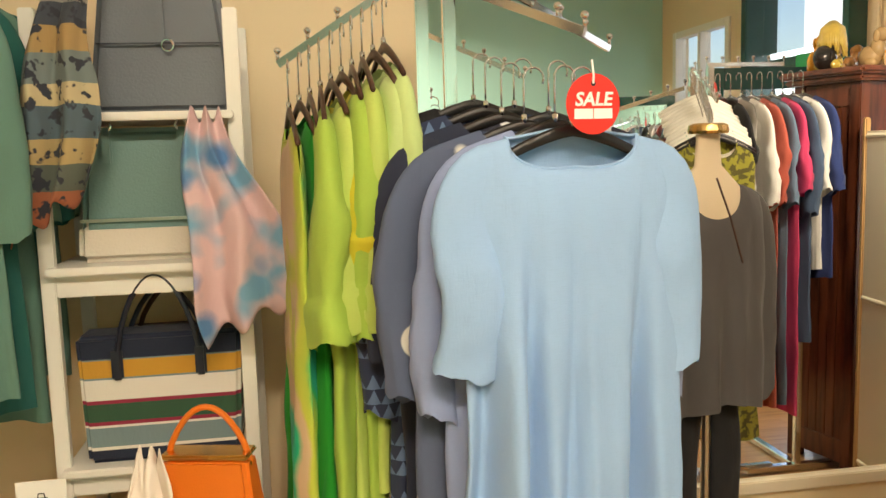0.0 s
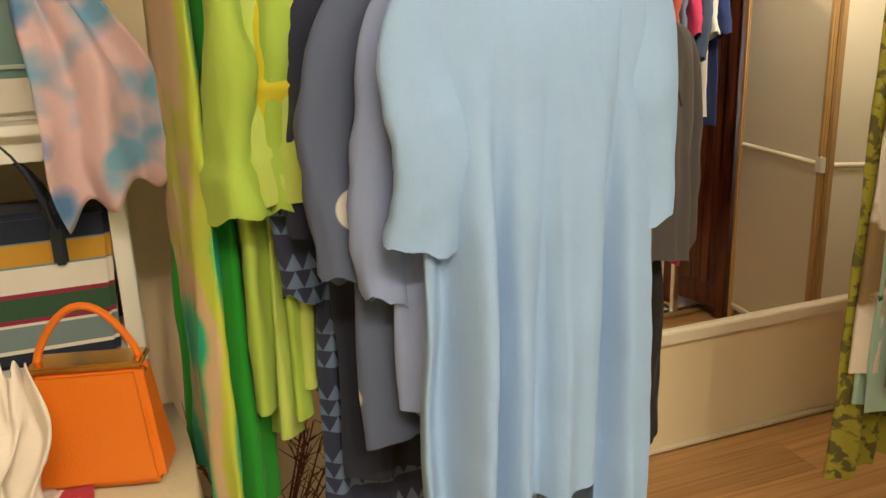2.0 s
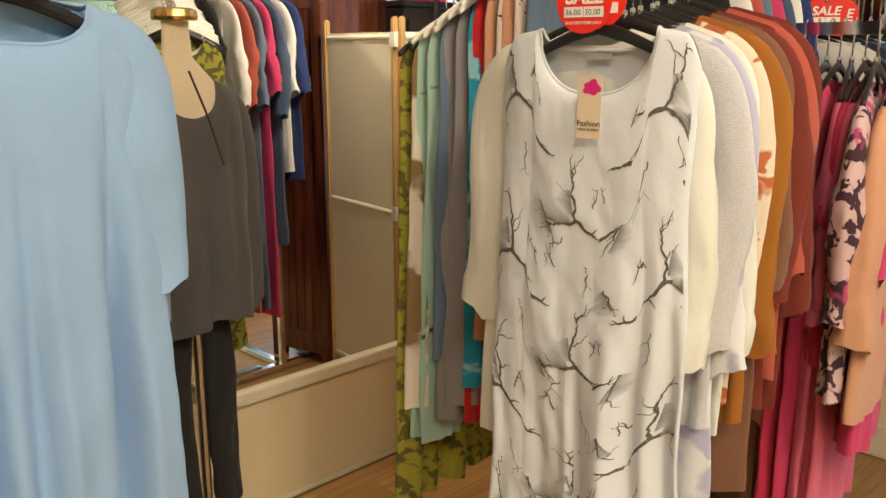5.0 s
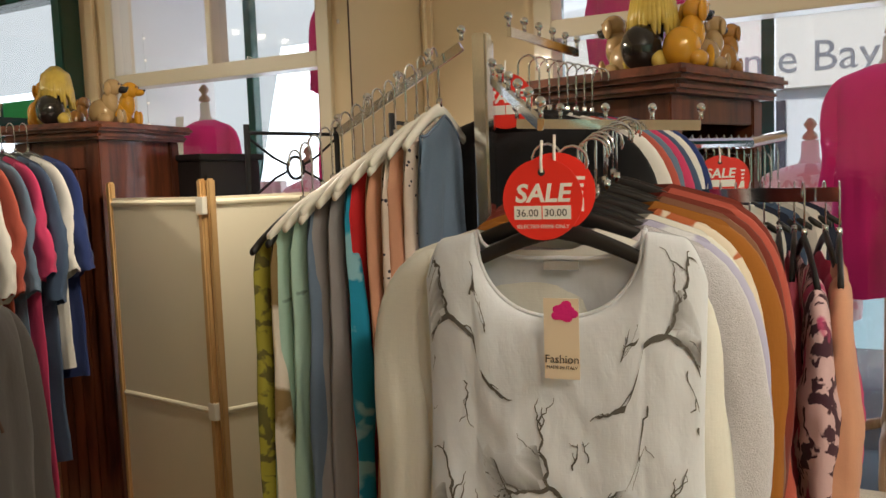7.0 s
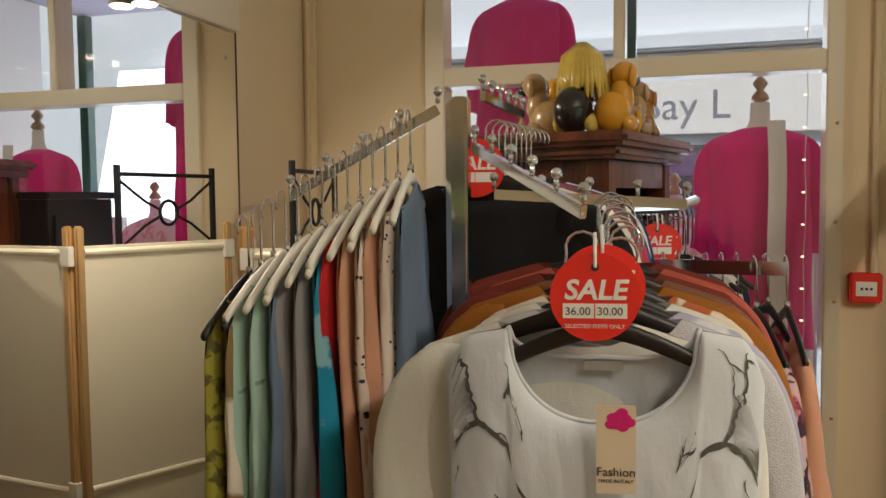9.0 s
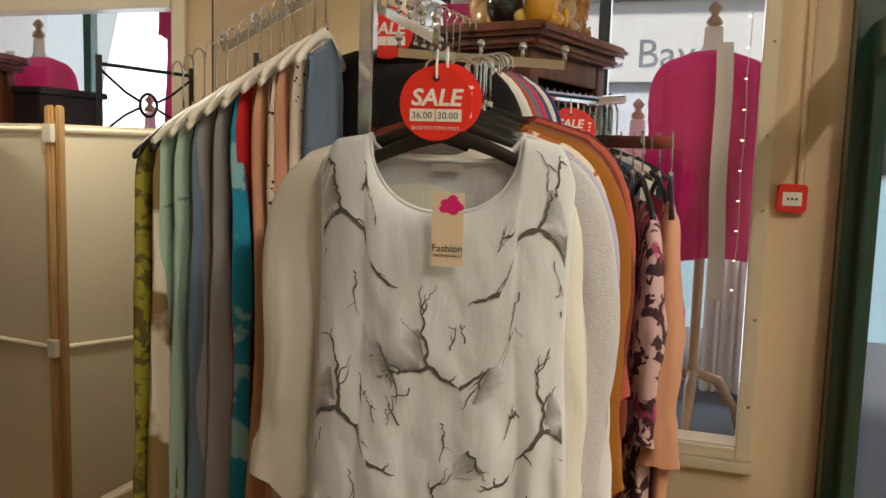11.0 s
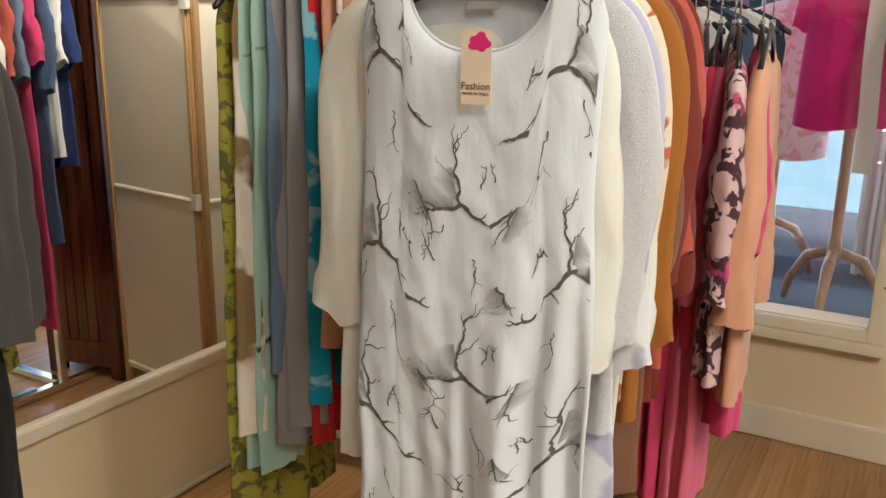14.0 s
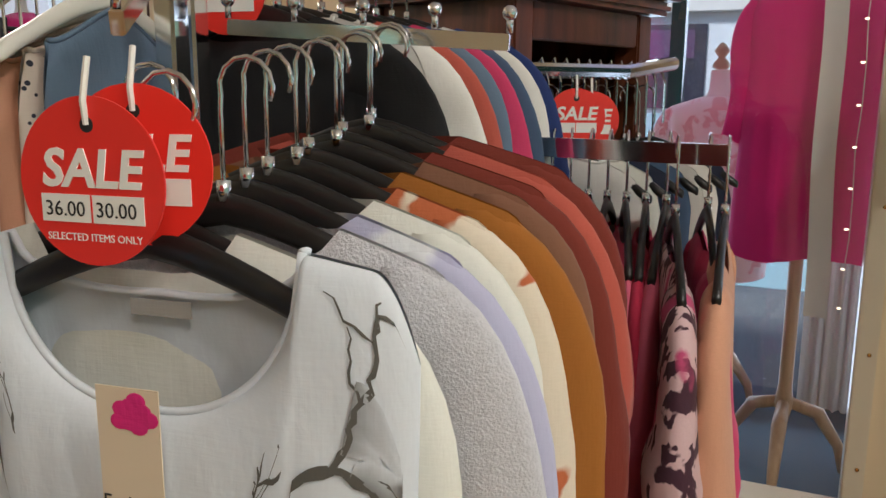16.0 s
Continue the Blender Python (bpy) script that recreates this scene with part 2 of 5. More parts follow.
def ball(c, r, scale=(1, 1, 1), seg=12):
    bm = bmesh.new()
    blob(bm, c, r, scale, seg)
    return bm


def blob(bm, c, r, scale=(1, 1, 1), seg=12):
    vs = bmesh.ops.create_uvsphere(bm, u_segments=seg, v_segments=max(6, seg * 2 // 3), radius=r)["verts"]
    for v in vs:
        v.co = Vector([v.co[i] * scale[i] + c[i] for i in range(3)])


def setting(name, bm, mat, label, category):
    return tagged(link_mesh(name, bm, mat), label, category, kind="structure")


def words(name, body, size, mat, parent, m, extrude=0.0006, align="CENTER"):
    """Letters in the built-in font, as a mesh of their own."""
    cu = bpy.data.curves.new(name, "FONT")
    cu.body, cu.size, cu.extrude, cu.align_x, cu.align_y = body, size, extrude, align, "CENTER"
    cu.resolution_u = 3
    cu.offset = size * 0.026 if body == "SALE" else 0.0
    cu.shear = 0.16 if body == "SALE" else 0.0
    tmp = new("letters", cu)
    me = bpy.data.meshes.new_from_object(tmp.evaluated_get(bpy.context.evaluated_depsgraph_get()))
    bpy.data.objects.remove(tmp)
    me.name = name
    me.materials.clear()
    me.materials.append(mat)
    ob = new(name, me)
    ob.parent, ob.matrix_basis = parent, m
    return ob


# ---- the room ----
def wall_with_hole(name, axis, at, thick, span, height, holes, mat, label):
    """A wall built of blocks round its openings. holes: (a0, a1, z0, z1), apart from one another along the wall."""
    bm = bmesh.new()
    cuts, a = [], span[0]
    for a0, a1, z0, z1 in sorted(holes):
        cuts.append((a, a0, height[0], height[1]))
        cuts += [(a0, a1, height[0], z0), (a0, a1, z1, height[1])]
        a = a1
    cuts.append((a, span[1], height[0], height[1]))
    for a0, a1, z0, z1 in cuts:
        if a1 - a0 > 1e-4 and z1 - z0 > 1e-4:
            if axis == "x":
                box(bm, (at, a0, z0), (at + thick, a1, z1))
            else:
                box(bm, (a0, at, z0), (a1, at + thick, z1))
    return setting(name, bm, mat, label, "wall")


WY0, WY1, WZ0, WZ1 = 0.60, 1.96, 0.46, 2.80
DY0, DY1 = -0.95, 0.33
wall_with_hole("wall_mirror", "y", YM, 0.15, (XL - 0.15, XW + 0.15), (FLOOR - 0.1, CEIL), [], CREAM, "cream painted wall behind the large mirror")
wall_with_hole("wall_window", "x", XW, 0.12, (YB, YM), (FLOOR - 0.1, CEIL), [(WY0, WY1, WZ0, WZ1), (DY0, DY1, FLOOR - 0.1, 2.75), (-2.3, -1.35, 1.0, 2.5)], CREAM, "cream painted wall with shop window and entrance")
wall_with_hole("wall_back", "y", YB - 0.15, 0.15, (XL - 0.15, XW + 0.15), (FLOOR - 0.1, CEIL), [], TEAL, "teal painted back wall of the shop")
wall_with_hole("wall_side", "x", XL - 0.15, 0.15, (YB, YM), (FLOOR - 0.1, CEIL), [], CREAM, "cream painted side wall of the shop")
setting("ceiling", boxed((XL - 0.15, YB - 0.15, CEIL), (XW + 0.12, YM + 0.15, CEIL + 0.12), 0), WHITE, "off-white painted plain ceiling", "ceiling")
floor = setting("floor", boxed((XL - 0.15, YB - 0.15, FLOOR - 0.12), (XW + 0.12, YM + 0.15, FLOOR - 0.004), 0), GAPS, "warm oak laminate plank floor", "floor")

for nm, lo, hi in (("baseboard_window", (XW - 0.022, DY1 + 0.02, FLOOR), (XW - 0.001, YM, FLOOR + 0.13)),
                   ("baseboard_mirror", (-0.2, YM - 0.016, FLOOR), (XW - 0.03, YM - 0.001, FLOOR + 0.02))):
    setting(nm, boxed(lo, hi, 0.005), IVORY, "cream gloss painted skirting board", "skirting")
setting("trim_corner", boxed((XW - 0.06, YM - 0.05, FLOOR + 0.14), (XW - 0.002, YM - 0.002, CEIL - 0.002), 0.02), CREAM, "boxed cream corner of the wall", "trim")
setting("trim_pipe", tubed([(XW - 0.02, 0.46, 1.45), (XW - 0.02, 0.46, CEIL - 0.01)], 0.012), CREAM, "painted cable conduit above the alarm point", "conduit")

# large wall mirror
MX0, MX1, MZ0, MZ1 = 0.36, 2.86, 0.415, 2.27
wall_mirror = thing("wall_mirror", "large frameless wall mirror with cream timber ledge", "mirror", (0, 0, 0))
part("mirror_glass", boxed((MX0, YM - 0.008, MZ0), (MX1, YM - 0.002, MZ1), 0.001), MIRROR, wall_mirror)
part("ledge", boxed((MX0, YM - 0.030, MZ0 - 0.045), (MX1 + 0.02, YM - 0.002, MZ0 - 0.001), 0.004), IVORY, wall_mirror, "cream painted timber ledge")
part("edge_strip", boxed((MX1 + 0.001, YM - 0.010, MZ0), (MX1 + 0.008, YM - 0.002, MZ1), 0.001), BROWNP, wall_mirror)
for x, z in ((2.80, 2.18), (2.80, 0.5), (0.5, 2.18)):
    part("mirror_screw", ball((x, YM - 0.009, z), 0.008, (1, 0.4, 1), 8), STEEL, wall_mirror)

# inner shop window: white frame, transom bar, mullion
window = tagged(new("window_1"), "white painted shop window frame with transom bar", "window", kind="structure")
FX0, FX1 = XW - 0.025, XW + 0.09


def fr(name, y0, y1, z0, z1, mat=IVORY, x0=FX0, x1=FX1):
    return part(name, boxed((x0, y0, z0), (x1, y1, z1), 0.004), mat, window)


fr("window_frame", WY0 - 0.04, WY0 + 0.015, WZ0 - 0.05, WZ1)
fr("window_frame", WY1 - 0.015, WY1 + 0.06, WZ0 - 0.05, WZ1)
fr("window_frame", WY0 + 0.016, WY1 - 0.016, WZ1 - 0.05, WZ1)
fr("transom", WY0 + 0.016, WY1 - 0.016, 2.13, 2.20)
fr("mullion", 1.275, 1.315, 2.201, WZ1 - 0.051)
fr("window_sill", WY0 - 0.05, WY1 + 0.07, WZ0 - 0.09, WZ0 - 0.051, x0=XW - 0.05)
fr("window_frame", WY0 + 0.016, WY1 - 0.016, WZ0 - 0.05, WZ0 - 0.005)
for y0, y1, z0, z1 in ((WY0 + 0.016, WY1 - 0.016, WZ0 - 0.005, 2.13), (WY0 + 0.016, 1.275, 2.20, WZ1 - 0.05), (1.315, WY1 - 0.016, 2.20, WZ1 - 0.05)):
    g = part("pane", boxed((XW + 0.03, y0, z0), (XW + 0.035, y1, z1), 0), GLASS, window)
    g.visible_shadow = False
for z in (0.62, 0.95, 1.35, 1.62, 1.95):
    part("frame_screw", ball((FX0, WY0 - 0.02, z), 0.006, (0.5, 1, 1), 6), GOLD, window)

# window at the far end of the same wall
window2 = tagged(new("window_2"), "white painted inner window to a blue room", "window", kind="structure")
for y0, y1, z0, z1 in ((-2.34, -2.27, 0.96, 2.54), (-1.38, -1.31, 0.96, 2.54), (-2.27, -1.38, 0.96, 1.02), (-2.27, -1.38, 2.48, 2.54), (-1.85, -1.80, 1.02, 2.48)):
    part("window_frame", boxed((XW - 0.02, y0, z0), (XW + 0.08, y1, z1), 0.004), WHITE, window2)
g = part("pane", boxed((XW + 0.04, -2.27, 1.02), (XW + 0.045, -1.38, 2.48), 0), GLASS, window2)
g.visible_shadow = False

# entrance door, open inwards, dark green
door = tagged(new("door_1"), "dark green glazed shop entrance with open door", "door", kind="structure")
part("door_frame", boxed((XW - 0.12, DY1 - 0.075, FLOOR), (XW + 0.14, DY1 - 0.002, 2.74), 0.006), GREEN, door)
part("door_frame", boxed((XW - 0.12, DY0 + 0.002, FLOOR), (XW + 0.14, DY0 + 0.075, 2.74), 0.006), GREEN, door)
part("door_transom", boxed((XW - 0.06, DY0 + 0.076, 2.02), (XW + 0.10, DY1 - 0.076, 2.12), 0.006), GREEN, door)
part("door_frame", boxed((XW - 0.06, DY0 + 0.076, 2.67), (XW + 0.10, DY1 - 0.076, 2.74), 0.006), GREEN, door)
g = part("fanlight", boxed((XW + 0.02, DY0 + 0.076, 2.12), (XW + 0.026, DY1 - 0.076, 2.67), 0), GLASS, door)
g.visible_shadow = False
leaf = thing("door_leaf", "dark green shop door standing open", "door", (XW - 0.13, DY1 - 0.09, FLOOR), 182)
for lo, hi in (((0, -0.045, 0.01), (0.10, 0, 2.03)), ((0.76, -0.045, 0.01), (0.86, 0, 2.03)), ((0.10, -0.045, 0.01), (0.76, 0, 0.28)), ((0.10, -0.045, 1.90), (0.76, 0, 2.03))):
    part("door_rail", boxed(lo, hi, 0.004), GREEN, leaf)
g = part("door_pane", boxed((0.10, -0.025, 0.28), (0.76, -0.019, 1.90), 0), GLASS, leaf)
g.visible_shadow = False
for z in (0.25, 1.0, 1.75):
    part("hinge", boxed((-0.012, -0.01, z), (0.02, 0.012, z + 0.10), 0.002), STEEL, leaf)
part("door_handle", tubed([(0.80, 0.002, 1.0), (0.80, 0.05, 1.0), (0.70, 0.05, 1.0)], 0.009), STEEL, leaf)

SIGNGREEN = material("exit_sign_green", (0.02, 0.32, 0.10), 0.4, vary=0.03, bump=0)
exit_sign = thing("exit_sign", "green and white fire exit sign above the door", "sign", (XW - 0.10, -0.10, 2.06), 90)
part("plate", boxed((-0.15, -0.004, -0.055), (0.15, 0.004, 0.055), 0.001), SIGNGREEN, exit_sign)
part("door_symbol", boxed((0.07, -0.0065, -0.045), (0.12, -0.0045, 0.045), 0), PAPER, exit_sign)
part("arrow_symbol", boxed((-0.13, -0.0065, -0.008), (-0.06, -0.0045, 0.008), 0), PAPER, exit_sign)
bm = bmesh.new()
tube(bm, [(0.0, -0.0055, 0.02), (0.01, -0.0055, -0.01), (0.035, -0.0055, -0.02), (0.03, -0.0055, -0.045)], 0.006, 6)
tube(bm, [(0.005, -0.0055, 0.0), (-0.02, -0.0055, -0.02), (-0.04, -0.0055, -0.02)], 0.006, 6)
tube(bm, [(-0.025, -0.0055, 0.012), (0.0, -0.0055, 0.02), (0.03, -0.0055, 0.008)], 0.005, 6)
part("running_symbol", bm, PAPER, exit_sign)

alarm = thing("fire_alarm_point", "red break-glass fire alarm call point on wall", "fire alarm", (XW - 0.001, 0.485, 1.37), 90)
part("case", boxed((-0.05, 0, -0.05), (0.05, 0.045, 0.05), 0.006), RED, alarm)
part("front_panel", boxed((-0.032, 0.0455, -0.026), (0.032, 0.048, 0.022), 0.001), PAPER, alarm)
for i in (-1, 0, 1):
    part("mark", boxed((i * 0.014 - 0.004, 0.0482, -0.006), (i * 0.014 + 0.004, 0.0495, 0.002), 0), INK, alarm)
alarm.matrix_world = pose(XW - 0.001, 0.485, 1.40, 0, 0, 90)

# ---- display bay and street beyond the window ----
CARPET = material("blue_grey_carpet", (0.05, 0.085, 0.115), 0.95, vary=0.2, scale=12, bump=0.5, bump_scale=300)
LILAC = material("pale_lilac_soffit", (0.62, 0.58, 0.74), 0.7, vary=0.03, bump=0.03)
STONE = material("grey_rubble_stone", (0.20, 0.20, 0.23), 0.9, vary=0.3, scale=9, bump=0.9, bump_scale=14)
bay = setting("display_floor", boxed((XW + 0.125, 0.35, 0.20), (4.75, 3.2, 0.36), 0.004), CARPET, "blue-grey carpeted window display platform", "floor")
setting("bay_ceiling", boxed((XW + 0.125, 0.30, 2.86), (4.80, 3.3, 2.94), 0), LILAC, "pale lilac soffit above the window display", "ceiling")
setting("bay_wall_end", boxed((XW + 0.125, 0.30, 0.36), (4.40, 0.345, 2.85), 0), WHITE, "white end wall of the display bay", "wall")
stone_wall = setting("wall_stone", boxed((XW + 0.125, 2.55, 0.36), (4.75, 2.68, 2.86), 0), STONE, "rough grey stone side wall of bay", "wall")
rs = random.Random(4)
bm0 = []
for k in range(4):
    b = boxed((-0.5, -0.5, -0.5), (0.5, 0.5, 0.5), 0.12)
    for v in b.verts:
        v.co += Vector([rs.uniform(-0.06, 0.06) for _ in range(3)])
    me = bpy.data.meshes.new("stone")
    b.to_mesh(me)
    b.free()
    me.materials.append(STONE)
    bm0.append(me)
z = 0.38
while z < 2.8:
    h, x = rs.uniform(0.07, 0.13), XW + 0.14
    while x < 4.6:
        w = rs.uniform(0.10, 0.26)
        s = new("stone", rs.choice(bm0))
        s.parent = stone_wall
        s.matrix_basis = Matrix.LocRotScale((x + w / 2, 2.545, z + h / 2), None, (w * 0.95, 0.05, h * 0.93))
        x += w
    z += h
front = tagged(new("window_3"), "outer shop front glazing with dark green posts", "window", kind="structure")
for y in (0.36, 1.35, 2.45):
    part("glazing_post", boxed((4.72, y - 0.03, 0.36), (4.79, y + 0.03, 2.85), 0.004), GREEN, front)
g = part("pane", boxed((4.75, 0.36, 0.36), (4.756, 2.5, 2.85), 0), GLASS, front)
g.visible_shadow = False

RENDER_W = material("pale_render_facade", (0.78, 0.82, 0.84), 0.8, vary=0.04, scale=1.2, bump=0.1)
PALEBLUE = material("pale_blue_shopfront", (0.42, 0.62, 0.68), 0.5, vary=0.06, bump=0.03)
DARKGLASS = material("dark_window_glass", (0.05, 0.05, 0.07), 0.08, vary=0.2, bump=0)
PLUM = material("plum_blind", (0.12, 0.06, 0.14), 0.6, bump=0)
setting("ground", boxed((XW + 0.13, -400, -0.35), (400, 400, -0.15), 0), material("street_asphalt", (0.16, 0.16, 0.17), 0.85, vary=0.2, scale=20, bump=0.4), "grey asphalt street outside the shop", "ground")
facade = thing("shop_facade", "pale painted shop building across the street", "building", (9.0, 0, -0.15))
part("wall", boxed((0, -9, 0), (4, 12, 7.5), 0), RENDER_W, facade)
part("fascia", boxed((-0.10, -2.0, 2.45), (-0.001, 6.0, 3.25), 0.01), WHITE, facade, "white fascia board with lettering")
part("cornice", boxed((-0.25, -2.2, 3.26), (-0.001, 6.2, 3.42), 0.02), RENDER_W, facade)
part("stall_riser", boxed((-0.06, -2.0, 0.0), (-0.001, 6.0, 1.55), 0.005), PALEBLUE, facade)
for y in (-1.6, 0.1, 1.8, 3.5):
    w = part("window", boxed((-0.05, y, 1.60), (-0.001, y + 1.3, 2.35), 0.005), DARKGLASS, facade)
    part("blind", boxed((-0.065, y + 0.1, 2.05), (-0.052, y + 1.2, 2.30), 0), PLUM, w)
for y in (-1.0, 1.6, 4.2):
    w = part("window", boxed((-0.04, y, 4.1), (-0.001, y + 1.1, 5.7), 0.005), DARKGLASS, facade)
    part("window_frame", boxed((-0.06, y + 0.52, 4.1), (-0.042, y + 0.58, 5.7), 0.002), WHITE, w)
GREYINK = material("grey_lettering", (0.22, 0.23, 0.26), 0.5, bump=0)
words("lettering", "Lyme Bay L", 0.40, GREYINK, facade, pose(-0.104, 1.62, 2.72, 90, 0, -90))
PINKDOT = material("pink_badge", (0.75, 0.10, 0.35), 0.5, bump=0)
bm = bmesh.new()
bmesh.ops.create_cone(bm, cap_ends=True, segments=24, radius1=0.16, radius2=0.16, depth=0.01)
dot = part("badge", bm, PINKDOT, facade)
dot.matrix_basis = pose(-0.108, 2.95, 2.72, 0, 90, 0)

# ---- hanging clothes ----
SHARED = {}


def hanger_mesh(width):
    """A moulded hanger: arched shoulder bar, deep at the middle, blunt at the ends, and a wire hook."""
    if ("bar", width) not in SHARED:
        bm = bmesh.new()
        n, seg, rings = 16, 10, []
        for k in range(n + 1):
            u = 2 * k / n - 1
            au = abs(u)
            hh = 0.0135 - 0.004 * au + (0.003 if au > 0.9 else 0)
            if k in (0, n):
                hh *= 0.6
            c = Vector((u * width / 2, 0, -0.074 * au ** 1.35))
            rings.append([bm.verts.new(c + Vector((0, (0.005 + 0.001 * au) * math.cos(a), hh * math.sin(a)))) for a in [2 * math.pi * i / seg for i in range(seg)]])
        for a, b in zip(rings, rings[1:]):
            for i in range(seg):
                bm.faces.new((a[i], a[(i + 1) % seg], b[(i + 1) % seg], b[i]))
        bm.faces.new(rings[0][::-1])
        bm.faces.new(rings[-1])
        h = bmesh.new()
        tube(h, [(0, 0, 0), (0, 0, 0.075)] + [(0.022 - 0.022 * math.cos(a), 0, 0.093 + 0.022 * math.sin(a)) for a in [math.pi * (k / 8) * 1.25 - 0.3 for k in range(9)]], 0.0021, 6)
        tube(h, [(0, 0, 0.006), (0, 0, 0.022)], 0.006, 8)
        for key, b in (("bar", bm), ("hook", h)):
            me = bpy.data.meshes.new("hanger_" + key)
            bmesh.ops.recalc_face_normals(b, faces=b.faces)
            b.to_mesh(me)
            b.free()
            me.polygons.foreach_set("use_smooth", [True] * len(me.polygons))
            SHARED[(key, width)] = me
    return SHARED[("bar", width)], SHARED[("hook", width)]


def hanger(at, rz, mat=BLACKP, width=0.40, tilt=0.0):
    """A clothes hanger; at is the root of its hook."""
    h = thing("clothes_hanger", {"black_plastic": "black plastic clothes hanger with chrome hook", "white_plastic": "white plastic clothes hanger with chrome hook"}.get(mat.name, "dark wooden clothes hanger with chrome hook"), "hanger", at, rz, "hangers on the racks")
    a, b = hanger_mesh(width)
    key = ("bar", width, mat.name)
    if key not in SHARED:
        SHARED[key] = a.copy()
        SHARED[key].materials.append(mat)
        SHARED[("hookm", width)] = b
        if not b.materials:
            b.materials.append(CHROME)
    for nm, me in (("shoulder_bar", SHARED[key]), ("hook", b)):
        o = new(nm, me)
        o.parent = h
    return h


def ease(a, b, x):
    t = min(1.0, max(0.0, (x - a) / (b - a)))
    return t * t * (3 - 2 * t)


def body_surface(width, length, depth, flare, dip, back_dip, neck, seed, folds, hem, slope):
    """The cloth of a hung garment as a function of the angle round it and the way down it."""
    rnd = random.Random(seed * 7 + 1)
    soft = [(rnd.uniform(-0.5, 0.5) * width, rnd.uniform(0.010, 0.026), rnd.choice((-1, 1, 1)) * rnd.uniform(0.35, 1.0), rnd.uniform(-0.03, 0.03), rnd.uniform(0.0, 0.35)) for _ in range(9)]
    ph = [rnd.uniform(0, 6.28) for _ in range(4)]
    amp = (0.005 + depth * 0.42) * folds

    def at(a, s):
        cx, sy = math.cos(a), math.sin(a)
        ex = math.copysign(abs(cx) ** 0.8, cx)
        ax = abs(ex)
        hw = width / 2 * (1 - 0.03 * math.sin(min(1, s * 2.5) * math.pi) + flare * s ** 0.9)
        x, x0 = hw * ex, width / 2 * ex
        top = -slope * ax ** 1.25 - 0.055 * max(0.0, (ax - 0.84) / 0.16) ** 2
        open_neck = 0.0
        if abs(x0) < neck:
            open_neck = math.sqrt(1 - (x0 / neck) ** 2)
            top -= (dip if sy < 0 else back_dip) * open_neck
        if hem == "lobes":
            side = ease(0.36, 0.44, ax)
            drop = length + (0.15 * side * (1 - max(0, (ax - 0.6) / 0.4) ** 3 * 0.6) if sy < 0 else 0.19 * (1 - 0.5 * ax ** 4))
        elif hem == "round":
            drop = length - 0.11 * ax ** 5 - (0.02 if sy < 0 else 0)
        else:
            drop = length + hem * (1 - ax ** 5) * (-1 if sy < 0 else -0.45) + 0.012 * math.sin(x * 17 + ph[3])
        z = top + (-drop - top) * s
        r = min(1.0, s * length / 0.10)
        dd = 0.005 + 0.010 * open_neck + (depth * (0.75 + 0.35 * s) - 0.005) * math.sqrt(max(0.0, 1 - (1 - r) ** 2))
        fold = sum(k * math.exp(-((x - xc - lean * s) / wd) ** 2) * ease(s0, s0 + 0.45, s) for xc, wd, k, lean, s0 in soft)
        fold = (fold * 1.2 + 0.30 * math.sin(x * 31 + ph[0] + 0.9 * s) * ease(0.1, 0.9, s) + 0.14 * math.sin(x * 83 + ph[1] + 1.5 * s) * s) * amp
        crease = noise.noise(Vector((x * 11 + seed, z * 6, sy * 2))) * 0.006 + noise.noise(Vector((x * 34 + seed + z * 9, z * 15, sy))) * 0.0028
        y = dd * sy * (0.7 + 0.3 * abs(cx)) + fold + crease * min(1, s * 5)
        x += noise.noise(Vector((seed * 1.7, z * 4.0, cx))) * 0.016 * s ** 0.75
        return Vector((x, y, z))

    return at


def body_mesh(width, length, depth, flare, dip, back_dip, neck, seed, folds, nx, nz, hem, slope):
    """The hollow body of a hung garment: shoulder line, neckline, hanging folds and hem."""
    at = body_surface(width, length, depth, flare, dip, back_dip, neck, seed, folds, hem, slope)
    bm = bmesh.new()
    rows = [[bm.verts.new(at(2 * math.pi * (i + 0.5) / nx, (j / nz) ** 1.25)) for i in range(nx)] for j in range(nz + 1)]
    for a, b in zip(rows, rows[1:]):
        for i in range(nx):
            k = (i + 1) % nx
            bm.faces.new((a[i], a[k], b[k], b[i]))
    return bm


